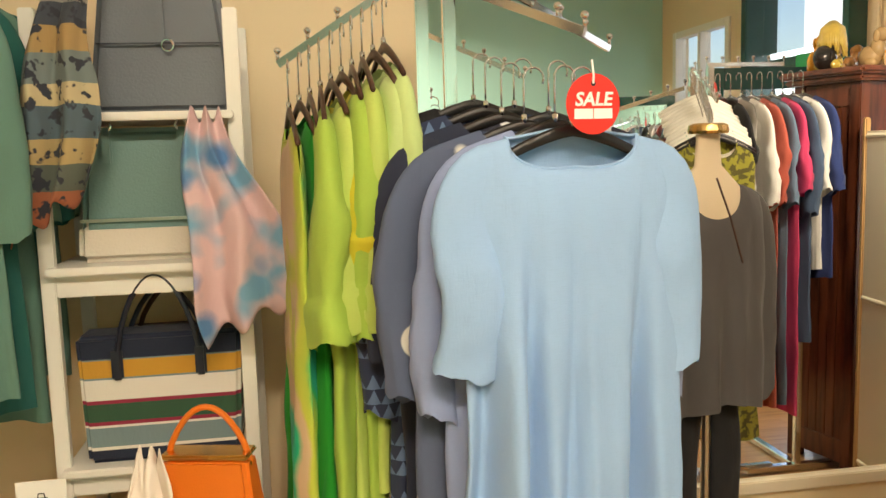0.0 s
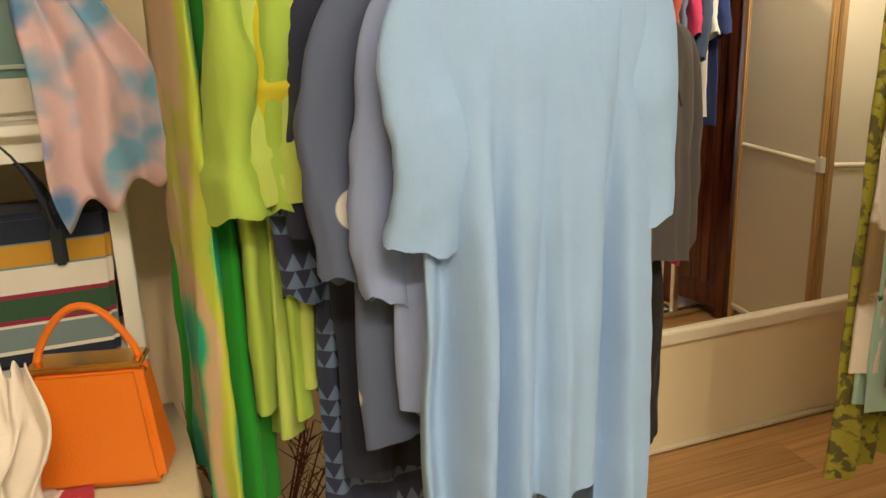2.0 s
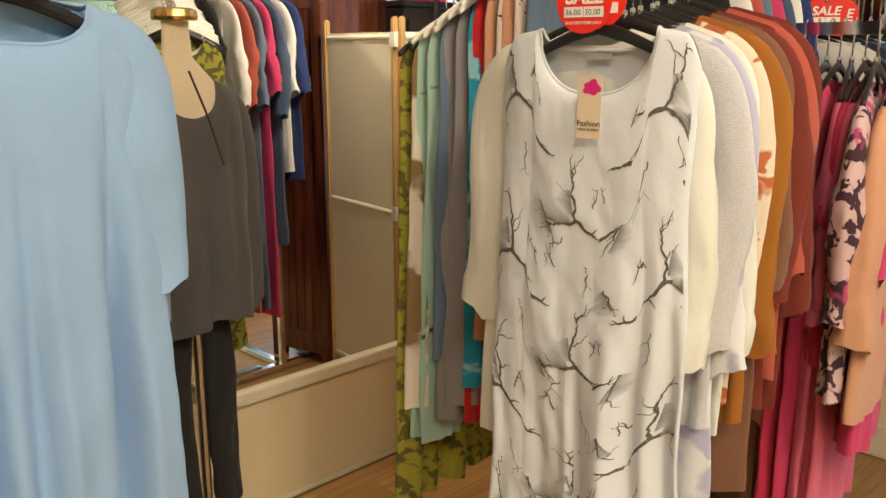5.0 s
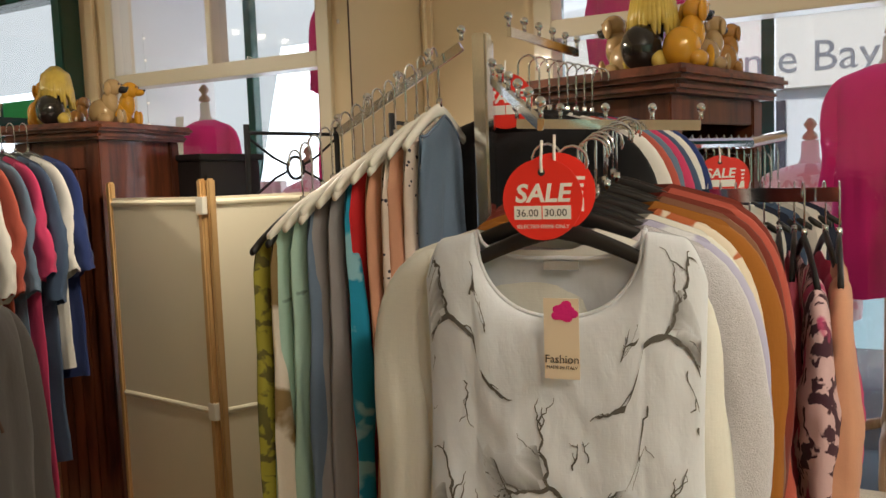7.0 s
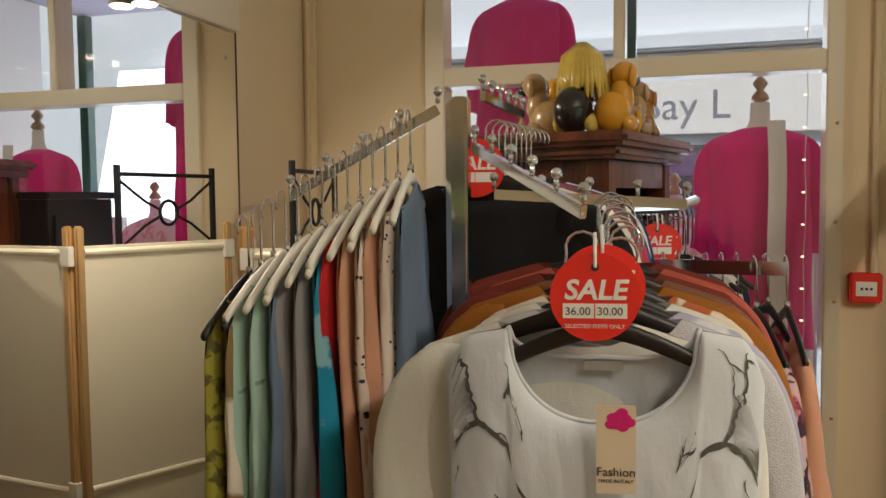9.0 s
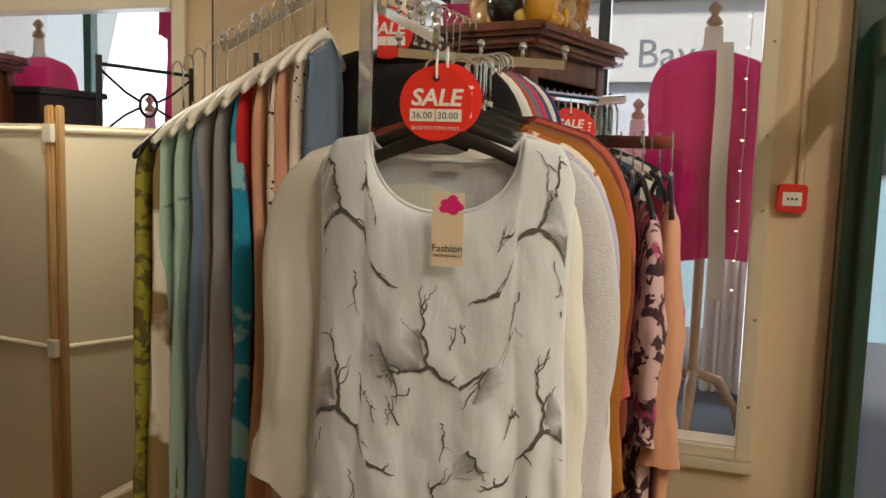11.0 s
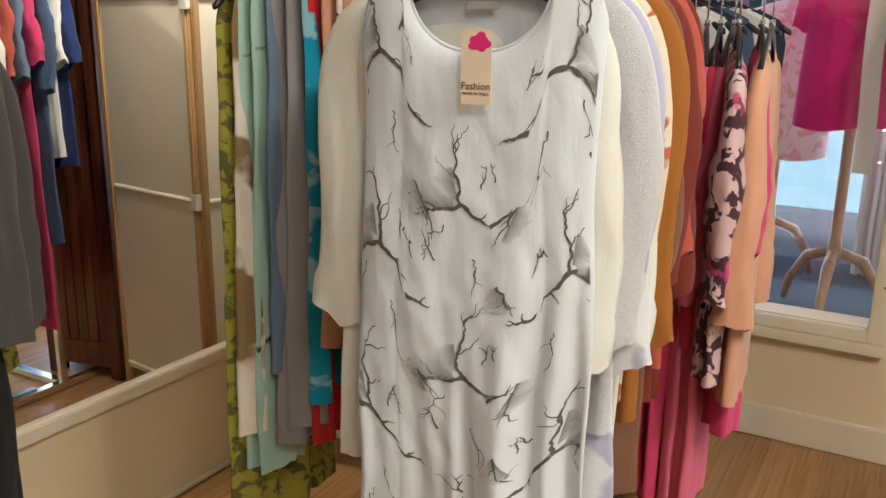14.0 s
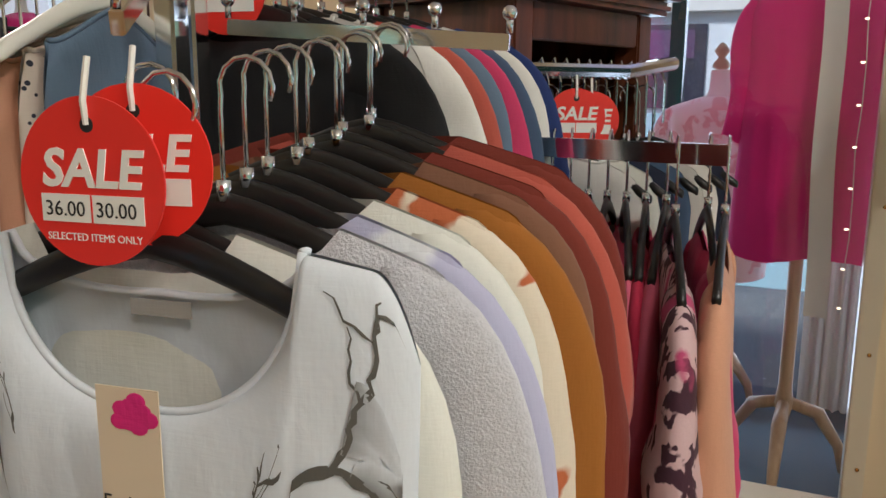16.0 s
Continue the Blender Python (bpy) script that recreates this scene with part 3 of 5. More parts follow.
def sleeve_mesh(side, width, slope, length, r0, r1, out, seed, cuff=0.0, puff=1.0, seg=20, steps=26):
    """A sleeve that runs along the shoulder, turns over its point and hangs; side is -1 or 1."""
    w2 = width / 2
    p0, p1 = Vector((0.62 * w2, 0, -0.60 * slope - r0 * 0.66)), Vector((w2 * 1.0, 0, -slope - 0.03))
    p2 = Vector((w2 + 0.35 * out, 0, -slope - 0.10 - 0.10 * length))
    p3 = Vector((w2 + out * 0.55, 0, -slope - length))

    def centre(s):
        if s < 0.3:
            t = s / 0.3
            return p0 * (1 - t) ** 2 + p1 * 2 * t * (1 - t) + p2 * t * t
        return p2.lerp(p3, (s - 0.3) / 0.7)

    bm = bmesh.new()
    rings = []
    for j in range(steps + 1):
        s = j / steps
        c = centre(s)
        d = (centre(min(1, s + 0.02)) - centre(max(0, s - 0.02))).normalized()
        nrm = Vector((-d.z, 0, d.x))
        hang = ease(0.15, 0.5, s)
        r = (r0 + (r1 - r0) * s) * (0.62 + 0.14 * hang)
        bend = 0.010 * math.sin(s * 6 + seed) * hang
        turned = cuff and s > 1 - cuff
        if turned:
            r *= 1.16
        ring = []
        for i in range(seg):
            a = 2 * math.pi * i / seg
            ca, sa = math.cos(a), math.sin(a)
            q = noise.noise(Vector((ca * 1.3 + seed, sa * 1.3, s * 2.2)))
            pucker = noise.noise(Vector((ca * 2.0 + seed * 3, sa * 2.0, s * 9)))
            wob = 1 + hang * (0.20 * q + 0.10 * pucker + 0.10 * math.cos(3 * a + seed) * s)
            tip = s ** 6 * (0.022 * q + 0.018 * ca)
            v = c + nrm * (r * wob * ca) + Vector((bend, r * (0.34 + 0.16 * hang) * puff * wob * sa + 0.6 * bend + 0.010 * pucker * hang, tip))
            ring.append(bm.verts.new((side * v.x, v.y, v.z)))
        rings.append(ring)
    for a, b in zip(rings, rings[1:]):
        for i in range(seg):
            k = (i + 1) % seg
            bm.faces.new((a[i], a[k], b[k], b[i]))
    bm.faces.new(rings[0][::-1])
    return bm


def crackle_print(at, width, length, flare, seed):
    """Charcoal branch print: forked limbs with torn grey patches, in staggered repeats over the front."""
    rnd = random.Random(seed)
    verts, faces, ink = [], [], []

    def put(x, z, k):
        s = min(0.985, max(0.01, -z / length))
        hw = width / 2 * (1 + flare * s ** 0.9)
        u = max(-0.97, min(0.97, x / hw))
        p = at(-math.acos(math.copysign(abs(u) ** 1.25, u)), s)
        verts.append((p.x, p.y - 0.0016, p.z))
        ink.append(k)
        return len(verts) - 1

    def limb(x, z, ang, ln, w, forks=2, wander=0.5):
        n = max(4, int(ln / 0.007))
        prev, pts = None, []
        a = ang
        for k in range(n + 1):
            f = k / n
            hw = 0.8 * w * (1 - f) ** 0.7 * rnd.uniform(0.6, 1.2) + 0.0004
            nx_, nz_ = -math.sin(a), math.cos(a)
            now = (put(x + nx_ * hw, z + nz_ * hw, 1.0), put(x - nx_ * hw, z - nz_ * hw, 1.0))
            if prev:
                faces.append((prev[0], now[0], now[1], prev[1]))
            prev = now
            pts.append((x, z, a))
            a = ang + rnd.uniform(-wander, wander)
            x, z = x + math.cos(a) * ln / n, z + math.sin(a) * ln / n
        for _ in range(forks):
            px, pz, pa = pts[rnd.randrange(n // 3, n)]
            limb(px, pz, pa + rnd.choice((-1, 1)) * rnd.uniform(0.5, 1.0), ln * rnd.uniform(0.25, 0.5), w * 0.35, 0, 0.7)
        return pts

    def torn(x, z, ang, ln, spread):
        """A grey patch, dense along one side and fading to a torn far side."""
        n, grid = 9, []
        for k in range(n + 1):
            f = k / n
            bx, bz = x + math.cos(ang) * ln * f, z + math.sin(ang) * ln * f
            wd = 1.75 * spread * math.sin(math.pi * (0.12 + 0.80 * f)) * rnd.uniform(0.7, 1.15)
            nx_, nz_ = -math.sin(ang), math.cos(ang)
            grid.append([put(bx + nx_ * wd * g, bz + nz_ * wd * g, (0.85, 0.55, 0.30, 0.10)[j] * rnd.uniform(0.8, 1)) for j, g in enumerate((0, 0.35, 0.7, 1.0))])
        for a, b in zip(grid, grid[1:]):
            for j in range(3):
                faces.append((a[j], a[j + 1], b[j + 1], b[j]))

    for col, (cx, shift) in enumerate(((-0.165, 0.10), (-0.005, 0.25), (0.155, 0.12))):
        z = -shift - 0.02
        while z > -length + 0.02:
            m = -1 if col == 2 else 1
            j = rnd.uniform(-0.012, 0.012)
            x = cx + j
            turn = (lambda d: d if m > 0 else math.pi - d)
            limb(x, z, turn(math.radians(205)), 0.10, 0.0055, 3)
            torn(x - m * 0.012, z - 0.006, turn(math.radians(198)), 0.09, m * -0.030)
            limb(x, z, turn(math.radians(-38)), 0.065, 0.0060, 1, 0.35)
            limb(x + m * 0.05, z - 0.04, turn(math.radians(20)), 0.05, 0.0045, 2)
            torn(x - m * 0.006, z + 0.012, turn(math.radians(100)), 0.055, m * 0.022)
            limb(x, z, turn(math.radians(97)), 0.14, 0.0036, 3, 0.6)
            limb(x + m * 0.035, z + 0.03, turn(math.radians(70)), 0.045, 0.0014, 2)
            limb(x + m * 0.058, z + 0.04, turn(math.radians(100)), 0.035, 0.0012, 2)
            limb(x - m * 0.03, z - 0.045, turn(math.radians(240)), 0.09, 0.0010, 2, 0.8)
            limb(x + m * 0.02, z - 0.10, turn(math.radians(-75)), 0.08, 0.0011, 2, 0.8)
            limb(x - m * 0.045, z - 0.12, turn(math.radians(120)), 0.045, 0.0022, 1, 0.5)
            torn(x + m * 0.065, z - 0.15, turn(math.radians(-60)), 0.055, m * -0.026)
            limb(x + m * 0.065, z - 0.15, turn(math.radians(-60)), 0.075, 0.0028, 2, 0.5)
            z -= 0.335
    me = bpy.data.meshes.new("print")
    me.from_pydata(verts, [], faces)
    me.materials.append(PRINT_INK)
    me.attributes.new("ink", "FLOAT", "POINT").data.foreach_set("value", ink)
    me.polygons.foreach_set("use_smooth", [True] * len(me.polygons))
    return me


COUNT = [0]


def garment(kind, label, at, rz, mat, length=0.75, width=0.44, depth=0.022, flare=0.06, sleeve=0.0, r0=0.085, r1=0.07, out=0.03, dip=0.05, back_dip=0.015, neck=0.09,
            folds=1.0, nx=84, nz=30, hem=0.0, slope=0.065, hang=BLACKP, cuff=0.0, category="", group="", sleeve_mat=None, lift=0.0, printed=False, puff=1.0):
    """A garment on its hanger; at is the top of the garment. It faces -y before the turn rz."""
    COUNT[0] += 1
    seed = COUNT[0]
    if len(label.split()) < 4:
        label += " on a hanger"
    g = thing(kind, label, category or kind.replace("_", " "), (at[0], at[1], at[2]), rz, group)
    shape = (width, length, depth, flare, dip, back_dip, neck, seed, folds)
    body = part("body", body_mesh(*shape, nx, nz, hem, slope), mat, g, smooth=True)
    cloth_at = body_surface(*shape, hem, slope)
    if nx > 100 or not sleeve:
        reach = (2 * neck / width) ** 1.25
        lo = math.acos(min(1, reach))
        ring = [cloth_at(-lo - (math.pi - 2 * lo) * k / 30, 0.0) for k in range(31)] + [cloth_at(math.pi - lo - (math.pi - 2 * lo) * k / 30, 0.0) for k in range(31)]
        part("neckband", tubed([p + Vector((0, 0, 0.001)) for p in ring + ring[:1]], 0.0032, 8), mat, g, "stitched neckband of the same cloth", True)
    if printed:
        ink = new("print", crackle_print(cloth_at, width, length, flare, seed))
        ink.parent = body
        tagged(ink, "charcoal branch print", kind="stuff")
    if sleeve:
        for side in (-1, 1):
            part("sleeve", sleeve_mesh(side, width, slope, sleeve * (1 + 0.03 * side), r0, r1, out, seed * 2 + side, cuff, puff), sleeve_mat or mat, g, smooth=True)
    hanger((at[0], at[1], at[2] - 0.014 + lift), rz, hang, 0.36 if width < 0.42 else 0.38)
    return g


def along(p0, p1, k, n):
    f = k / max(1, n - 1)
    return [p0[i] + (p1[i] - p0[i]) * f for i in range(3)]


def sale_tag(at, rz, size=0.055, prices=None, tilt=0):
    s = thing("sale_tag", "round red card sale tag with white panel", "sale tag", at, rz, "sale tags")
    bm = bmesh.new()
    bmesh.ops.create_cone(bm, cap_ends=True, segments=48, radius1=size, radius2=size, depth=0.0016)
    bmesh.ops.rotate(bm, verts=bm.verts, matrix=Matrix.Rotation(radians(90), 3, "X"))
    part("disc", bm, RED, s)
    k = size / 0.066
    part("price_panel", boxed((-0.047 * k, -0.0016, -0.032 * k), (0.047 * k, -0.0009, -0.010 * k), 0), PAPER, s)
    part("panel_rule", boxed((-0.001 * k, -0.0019, -0.032 * k), (0.0006 * k, -0.0017, -0.010 * k), 0), RED, s)
    t = words("word", "SALE", 0.041 * k, PAPER, s, pose(0, -0.0012, 0.009 * k, 90, 0, 0) @ Matrix.Diagonal((1.05, 1, 1, 1)), 0.0005)
    if prices:
        words("price", prices[0], 0.017 * k, INK, s, pose(-0.025 * k, -0.0018, -0.022 * k, 90, 0, 0), 0.0002)
        words("price", prices[1], 0.017 * k, INK, s, pose(0.022 * k, -0.0018, -0.022 * k, 90, 0, 0), 0.0002)
        words("small_print", "SELECTED ITEMS ONLY", 0.0085 * k, PAPER, s, pose(0, -0.0012, -0.044 * k, 90, 0, 0), 0.0002)
    bm = bmesh.new()
    bmesh.ops.create_cone(bm, cap_ends=True, segments=16, radius1=0.005, radius2=0.005, depth=0.0005)
    bmesh.ops.rotate(bm, verts=bm.verts, matrix=Matrix.Rotation(radians(90), 3, "X"))
    bmesh.ops.translate(bm, verts=bm.verts, vec=(0, -0.0012, 0.044 * k))
    part("punched_hole", bm, INK, s)
    part("loop", tubed([(0, -0.001, 0.044 * k), (0, -0.003, 0.062 * k), (0, 0.004, 0.095 * k)], 0.0022, 6), PAPER, s)
    s.matrix_world = pose(*at, 0, tilt, rz)
    return s


def waterfall_rack(label, post, arms, top, feet):
    """A chrome four-way rack: post pair, sloping arms with ball pegs, splayed foot bars."""
    r = thing("clothes_rack", label, "clothes rack", (post[0], post[1], FLOOR))
    for k, (dx, dy) in enumerate(((0, 0), (0.07, 0.03))):
        part("post", bar((dx, dy, 0.03), (dx, dy, top - FLOOR), 0.030, 0.030), CHROME, r)
    for a in feet:
        part("foot", bar((0.03, 0.015, 0.035), (a[0], a[1], 0.03), 0.035, 0.025), CHROME, r)
    for a, b in arms:
        la, lb = [Vector((p[0] - post[0], p[1] - post[1], p[2] - FLOOR)) for p in (a, b)]
        am = part("arm", bar(la, lb, 0.010, 0.018), CHROME, r)
        n = max(3, int((lb - la).length / 0.075))
        for k in range(n + 1):
            q = la + (lb - la) * (k / n)
            bm = bmesh.new()
            tube(bm, [q + Vector((0, 0, 0.010)), q + Vector((0, 0, 0.026))], 0.004, 6)
            blob(bm, q + Vector((0, 0, 0.031)), 0.0085, (1, 1, 1), 10)
            part("peg", bm, CHROME, am, smooth=True)
    return r


# colours of cloth
BLUE = cloth("light_blue_linen", (0.29, 0.45, 0.70), weave=0.4, vary=0.07)
PERI = cloth("periwinkle_cotton", (0.24, 0.30, 0.50), vary=0.12)
NAVY = cloth("navy_cotton", (0.018, 0.024, 0.05), vary=0.2)
BLACK = cloth("black_jersey", (0.010, 0.010, 0.012), vary=0.2)
DOTS = cloth_dots("slate_blue_dotted", (0.085, 0.11, 0.19), (0.62, 0.62, 0.58), 9.0, 0.33)
ZEBRA = cloth_print("navy_white_feather_print", (0.016, 0.018, 0.034), (0.55, 0.57, 0.60), 26, (1.7, 0.4, 0.45), 0.555, 0.575, 0.10)
AZTEC = cloth_zigzag("indigo_zigzag_print", (0.022, 0.032, 0.075), (0.13, 0.20, 0.36))
LIME = cloth("lime_green_linen", (0.36, 0.52, 0.075), weave=0.5)
LIME2 = cloth("pale_lime_linen", (0.46, 0.58, 0.13), weave=0.5)
PALEGREEN = cloth("pale_green_cotton", (0.52, 0.66, 0.26))
EMERALD = cloth("bright_green_cotton", (0.010, 0.26, 0.018))
YELLOW = cloth("yellow_cotton", (0.62, 0.54, 0.03))
OMBRE = cloth_stripes("green_peach_yellow_ombre", [(0.0, (0.0, 0.30, 0.20)), (0.16, (0.005, 0.42, 0.20)), (0.3, (0.55, 0.40, 0.24)), (0.45, (0.58, 0.43, 0.26)), (0.55, (0.48, 0.52, 0.06)), (0.75, (0.40, 0.52, 0.06)), (0.9, (0.02, 0.42, 0.12)), (1.0, (0.0, 0.35, 0.26))], 0.0, 0.075, True, "Y", 0.11)
VOILE = cloth_voile()
PRINT_INK = printed_ink()
OFFWHITE = cloth("off_white_chiffon", (0.72, 0.72, 0.66), vary=0.04)
KNIT = material("pale_grey_knit", (0.56, 0.56, 0.60), 0.95, vary=0.16, scale=160, bump=0.6, bump_scale=420, sheen=0.2)
LILACW = cloth_print("white_lilac_blotched", (0.72, 0.74, 0.78), (0.45, 0.45, 0.62), 5, lo=0.5, hi=0.53)
MUSTARD = cloth("mustard_cotton", (0.32, 0.115, 0.010))
RUST = cloth("rust_red_cotton", (0.17, 0.024, 0.013))
CORAL = cloth("coral_linen", (0.44, 0.09, 0.06), weave=0.4)
BROWN = cloth("brown_cotton", (0.20, 0.09, 0.05))
MINT = cloth_print("mint_scarf_cloth", (0.36, 0.54, 0.46), (0.02, 0.03, 0.03), 5.0, (1.6, 1, 1.6), 0.70, 0.72, 0.2)
GREYP = cloth_print("grey_black_brush_print", (0.25, 0.24, 0.25), (0.02, 0.02, 0.02), 3.5, (2.0, 1, 1), 0.66, 0.68, 0.1)
SLATE = cloth("slate_blue_cotton", (0.13, 0.19, 0.28), vary=0.15)
TURQ = cloth_print("turquoise_print", (0.01, 0.25, 0.42), (0.25, 0.50, 0.58), 14, lo=0.58, hi=0.62)
REDC = cloth("red_cotton", (0.50, 0.012, 0.016))
SPOT = cloth_dots("cream_speckled", (0.68, 0.58, 0.50), (0.03, 0.03, 0.05), 62, 0.24)
PEACH = cloth("peach_cotton", (0.58, 0.30, 0.19))
OLIVE = cloth_print("olive_paisley", (0.30, 0.28, 0.03), (0.10, 0.09, 0.02), 34, lo=0.50, hi=0.56)
PINK = cloth("rose_pink_linen", (0.62, 0.12, 0.21), weave=0.4)
HOTPINK = cloth("hot_pink_cotton", (0.58, 0.045, 0.14))
CRIMSON = cloth("crimson_cotton", (0.52, 0.025, 0.08))
MAGENTA = cloth("magenta_jersey", (0.66, 0.012, 0.19), vary=0.06)
PINKZEB = cloth_print("pink_black_palm_print", (0.60, 0.42, 0.44), (0.05, 0.015, 0.03), 40, (1.8, 0.4, 0.6), 0.50, 0.53, 0.12)
overlay(PINKZEB, (0.45, 0.06, 0.16), ramp(PINKZEB, texture(PINKZEB, "ShaderNodeTexNoise", mapped(PINKZEB, (1.6, 0.4, 0.5), 0.1, 8), 13, 2).outputs[0], 0.58, 0.62))
GREYJ = cloth("charcoal_jersey", (0.075, 0.068, 0.068))
SEAGREEN = cloth("sea_green_cotton", (0.11, 0.22, 0.18))
DKTEAL = cloth("dark_teal_cotton", (0.012, 0.10, 0.09))
WHITEC = cloth("white_cotton", (0.80, 0.78, 0.74), vary=0.03)
YELPRINT = cloth_print("yellow_green_floral", (0.68, 0.55, 0.14), (0.06, 0.28, 0.07), 9)
DENIM = cloth("denim_blue", (0.06, 0.10, 0.18), vary=0.25)

# ---- rack with the blue clothes and the green arm ----
PA = (0.29, 1.96)
waterfall_rack("chrome four-way rack with sloping arms of clothes", PA,
               [((0.31, 1.95, 1.98), (-0.04, 2.00, 1.76)), ((0.36, 1.98, 1.94), (0.545, 1.56, 1.77)), ((0.38, 2.0, 2.0), (0.80, 2.10, 1.80))], 2.04,
               [(-0.30, 0.22), (0.30, -0.42), (0.52, 0.10), (-0.20, -0.25)])
RA = 8
A0, A1 = (0.505, 1.52, 1.60), (0.42, 1.90, 1.67)
garment("tunic", "light blue linen tunic with long curved hem", A0, RA, BLUE, length=0.95, width=0.435, depth=0.05, flare=0.07, sleeve=0.43, r0=0.095, r1=0.075, out=0.005,
        dip=0.085, back_dip=0.01, neck=0.135, folds=1.8, nx=260, nz=80, hem="lobes", slope=0.05)
lst = [("blouse", "periwinkle blue gathered blouse", PERI, 0.78, 0.45, 0.52, 0.0), ("tunic", "slate blue tunic with white dots", DOTS, 0.86, 0.47, 0.50, -0.035), ("top", "navy and white feather print top", ZEBRA, 0.88, 0.46, 0.52, 0.045),
       ("dress", "dark navy sleeved dress", NAVY, 1.00, 0.46, 0.48, -0.03), ("tunic", "indigo zigzag patterned tunic", AZTEC, 1.17, 0.46, 0.62, -0.04), ("top", "navy and white feather print top", ZEBRA, 0.86, 0.46, 0.46, 0.05),
       ("cardigan", "black jersey cardigan", BLACK, 0.9, 0.46, 0.5, -0.02)]
for k, (nm, lb, mt, ln, w, sl, side) in enumerate(lst):
    p = along(A0, A1, k + 1, len(lst) + 1)
    garment(nm, lb, (p[0] + side, p[1] + 0.015, p[2] - 0.008 * (k % 2)), RA, mt, length=ln, width=w, sleeve=sl, r0=0.075, r1=0.06, out=0.05 + 0.01 * (k % 3), depth=0.03, group="clothes on the blue arm")
sale_tag((0.53, 1.475, 1.63), 10, 0.055)

RG = -30
G0, G1 = (-0.02, 1.98, 1.635), (0.20, 1.95, 1.775)
lst = [("kaftan", "green, peach and yellow ombre kaftan", OMBRE, 1.08, 0.50, 0.0), ("dress", "bright green cotton dress", EMERALD, 1.10, 0.40, 0.0), ("dress", "bright green cotton dress", EMERALD, 1.14, 0.38, 0.0),
       ("tunic", "lime green linen tunic with rolled sleeves", LIME, 0.92, 0.46, 0.46), ("tunic", "pale lime linen tunic", LIME2, 1.0, 0.40, 0.45), ("top", "yellow cotton top", YELLOW, 0.55, 0.42, 0.32),
       ("tunic", "lime green linen tunic", LIME, 0.98, 0.42, 0.50), ("shirt", "pale lime linen shirt", LIME2, 0.95, 0.42, 0.5), ("tunic", "pale green cotton tunic", PALEGREEN, 1.0, 0.42, 0.5), ("tunic", "pale green cotton tunic", PALEGREEN, 0.95, 0.42, 0.5)]
for k, (nm, lb, mt, ln, w, sl) in enumerate(lst):
    p = along(G0, G1, k, len(lst))
    garment(nm, lb, p, RG + 5 * math.sin(k * 1.7) - 55, mt, length=ln, width=w * 0.86, puff=1.45, sleeve=sl, r0=0.085, r1=0.085, out=0.02, depth=0.032, hang=BROWNP, lift=0.03, cuff=0.22 if sl else 0, group="clothes on the green arm")

# ---- mannequin with grey top ----
LINEN = material("calico_covering", (0.72, 0.58, 0.40), 0.85, vary=0.05, bump=0.3, bump_scale=250)
man = thing("mannequin", "calico bust mannequin in charcoal top and black trousers", "mannequin", (1.10, 2.15, FLOOR), 15)
BUST = part("bust", lathe([(0.02, 0.95), (0.13, 0.96), (0.155, 1.10), (0.12, 1.24), (0.145, 1.40), (0.13, 1.47), (0.055, 1.53), (0.048, 1.60), (0.05, 1.615)], 32), LINEN, man, smooth=True)
BUST.scale = (0.82, 0.36, 1)
part("neck_cap", lathe([(0.052, 1.617), (0.055, 1.625), (0.052, 1.64), (0.04, 1.645)], 24), GOLD, man)
part("pole", tubed([(0, 0, 0.02), (0, 0, 0.95)], 0.013), STEEL, man)
bm = bmesh.new()
box(bm, (-0.13, -0.13, 0.0), (0.13, 0.13, 0.012), 0.004)
for v in bm.verts:
    v.co.z += 0.03 * max(0, 1 - (v.co.x / 0.17) ** 2) if v.co.z > 0.006 else 0
part("base_plate", bm, STEEL, man, "curved brushed steel base plate")
t = part("top", body_mesh(0.38, 0.66, 0.10, 0.05, 0.08, 0.0, 0.10, 501, 0.35, 84, 30, 0.02, 0.05), GREYJ, man, "charcoal jersey top", True)
t.matrix_basis = pose(0, 0, 1.50)
for side in (-1, 1):
    sl = part("top_sleeve", sleeve_mesh(side, 0.40, 0.05, 0.60, 0.07, 0.05, 0.03, 505 + side), GREYJ, man, smooth=True)
    sl.matrix_basis = pose(0, 0, 1.50)
    tr = part("trouser_leg", sleeve_mesh(side, 0.12, 0.0, 0.66, 0.085, 0.055, 0.03, 515 + side), BLACK, man, "black trouser leg", True)
    tr.matrix_basis = pose(0, 0, 0.94)
part("necklace", tubed([(-0.06, -0.10, 1.50), (-0.05, -0.14, 1.40), (-0.02, -0.155, 1.28)], 0.003, 6), BROWNP, man)

# ---- rack with the white dress ----
PB = (1.76, 1.43)
waterfall_rack("chrome four-way rack crowded with sale clothes", PB,
               [((1.755, 1.47, 1.87), (1.72, 1.74, 1.72)), ((1.74, 1.40, 1.80), (1.425, 1.175, 1.695)), ((1.84, 1.41, 1.90), (2.22, 1.41, 1.90)), ((1.80, 1.38, 1.72), (1.86, 1.05, 1.70))], 1.89,
               [(-0.16, 0.26), (-0.36, -0.28), (0.42, 0.0), (0.05, -0.45)])
RB = -82
B0, B1 = (1.415, 1.150, 1.562), (1.82, 1.20, 1.62)
garment("dress", "white dress with grey crackle print and sheer layer", B0, RB, VOILE, length=1.27, width=0.40, depth=0.045, flare=0.04, sleeve=0.0, dip=0.135, back_dip=0.055, neck=0.120,
        folds=1.0, nx=260, nz=90, hem="round", slope=0.03, printed=True)
fl = cloth_print("rust_floral", (0.70, 0.62, 0.50), (0.45, 0.12, 0.04), 16)
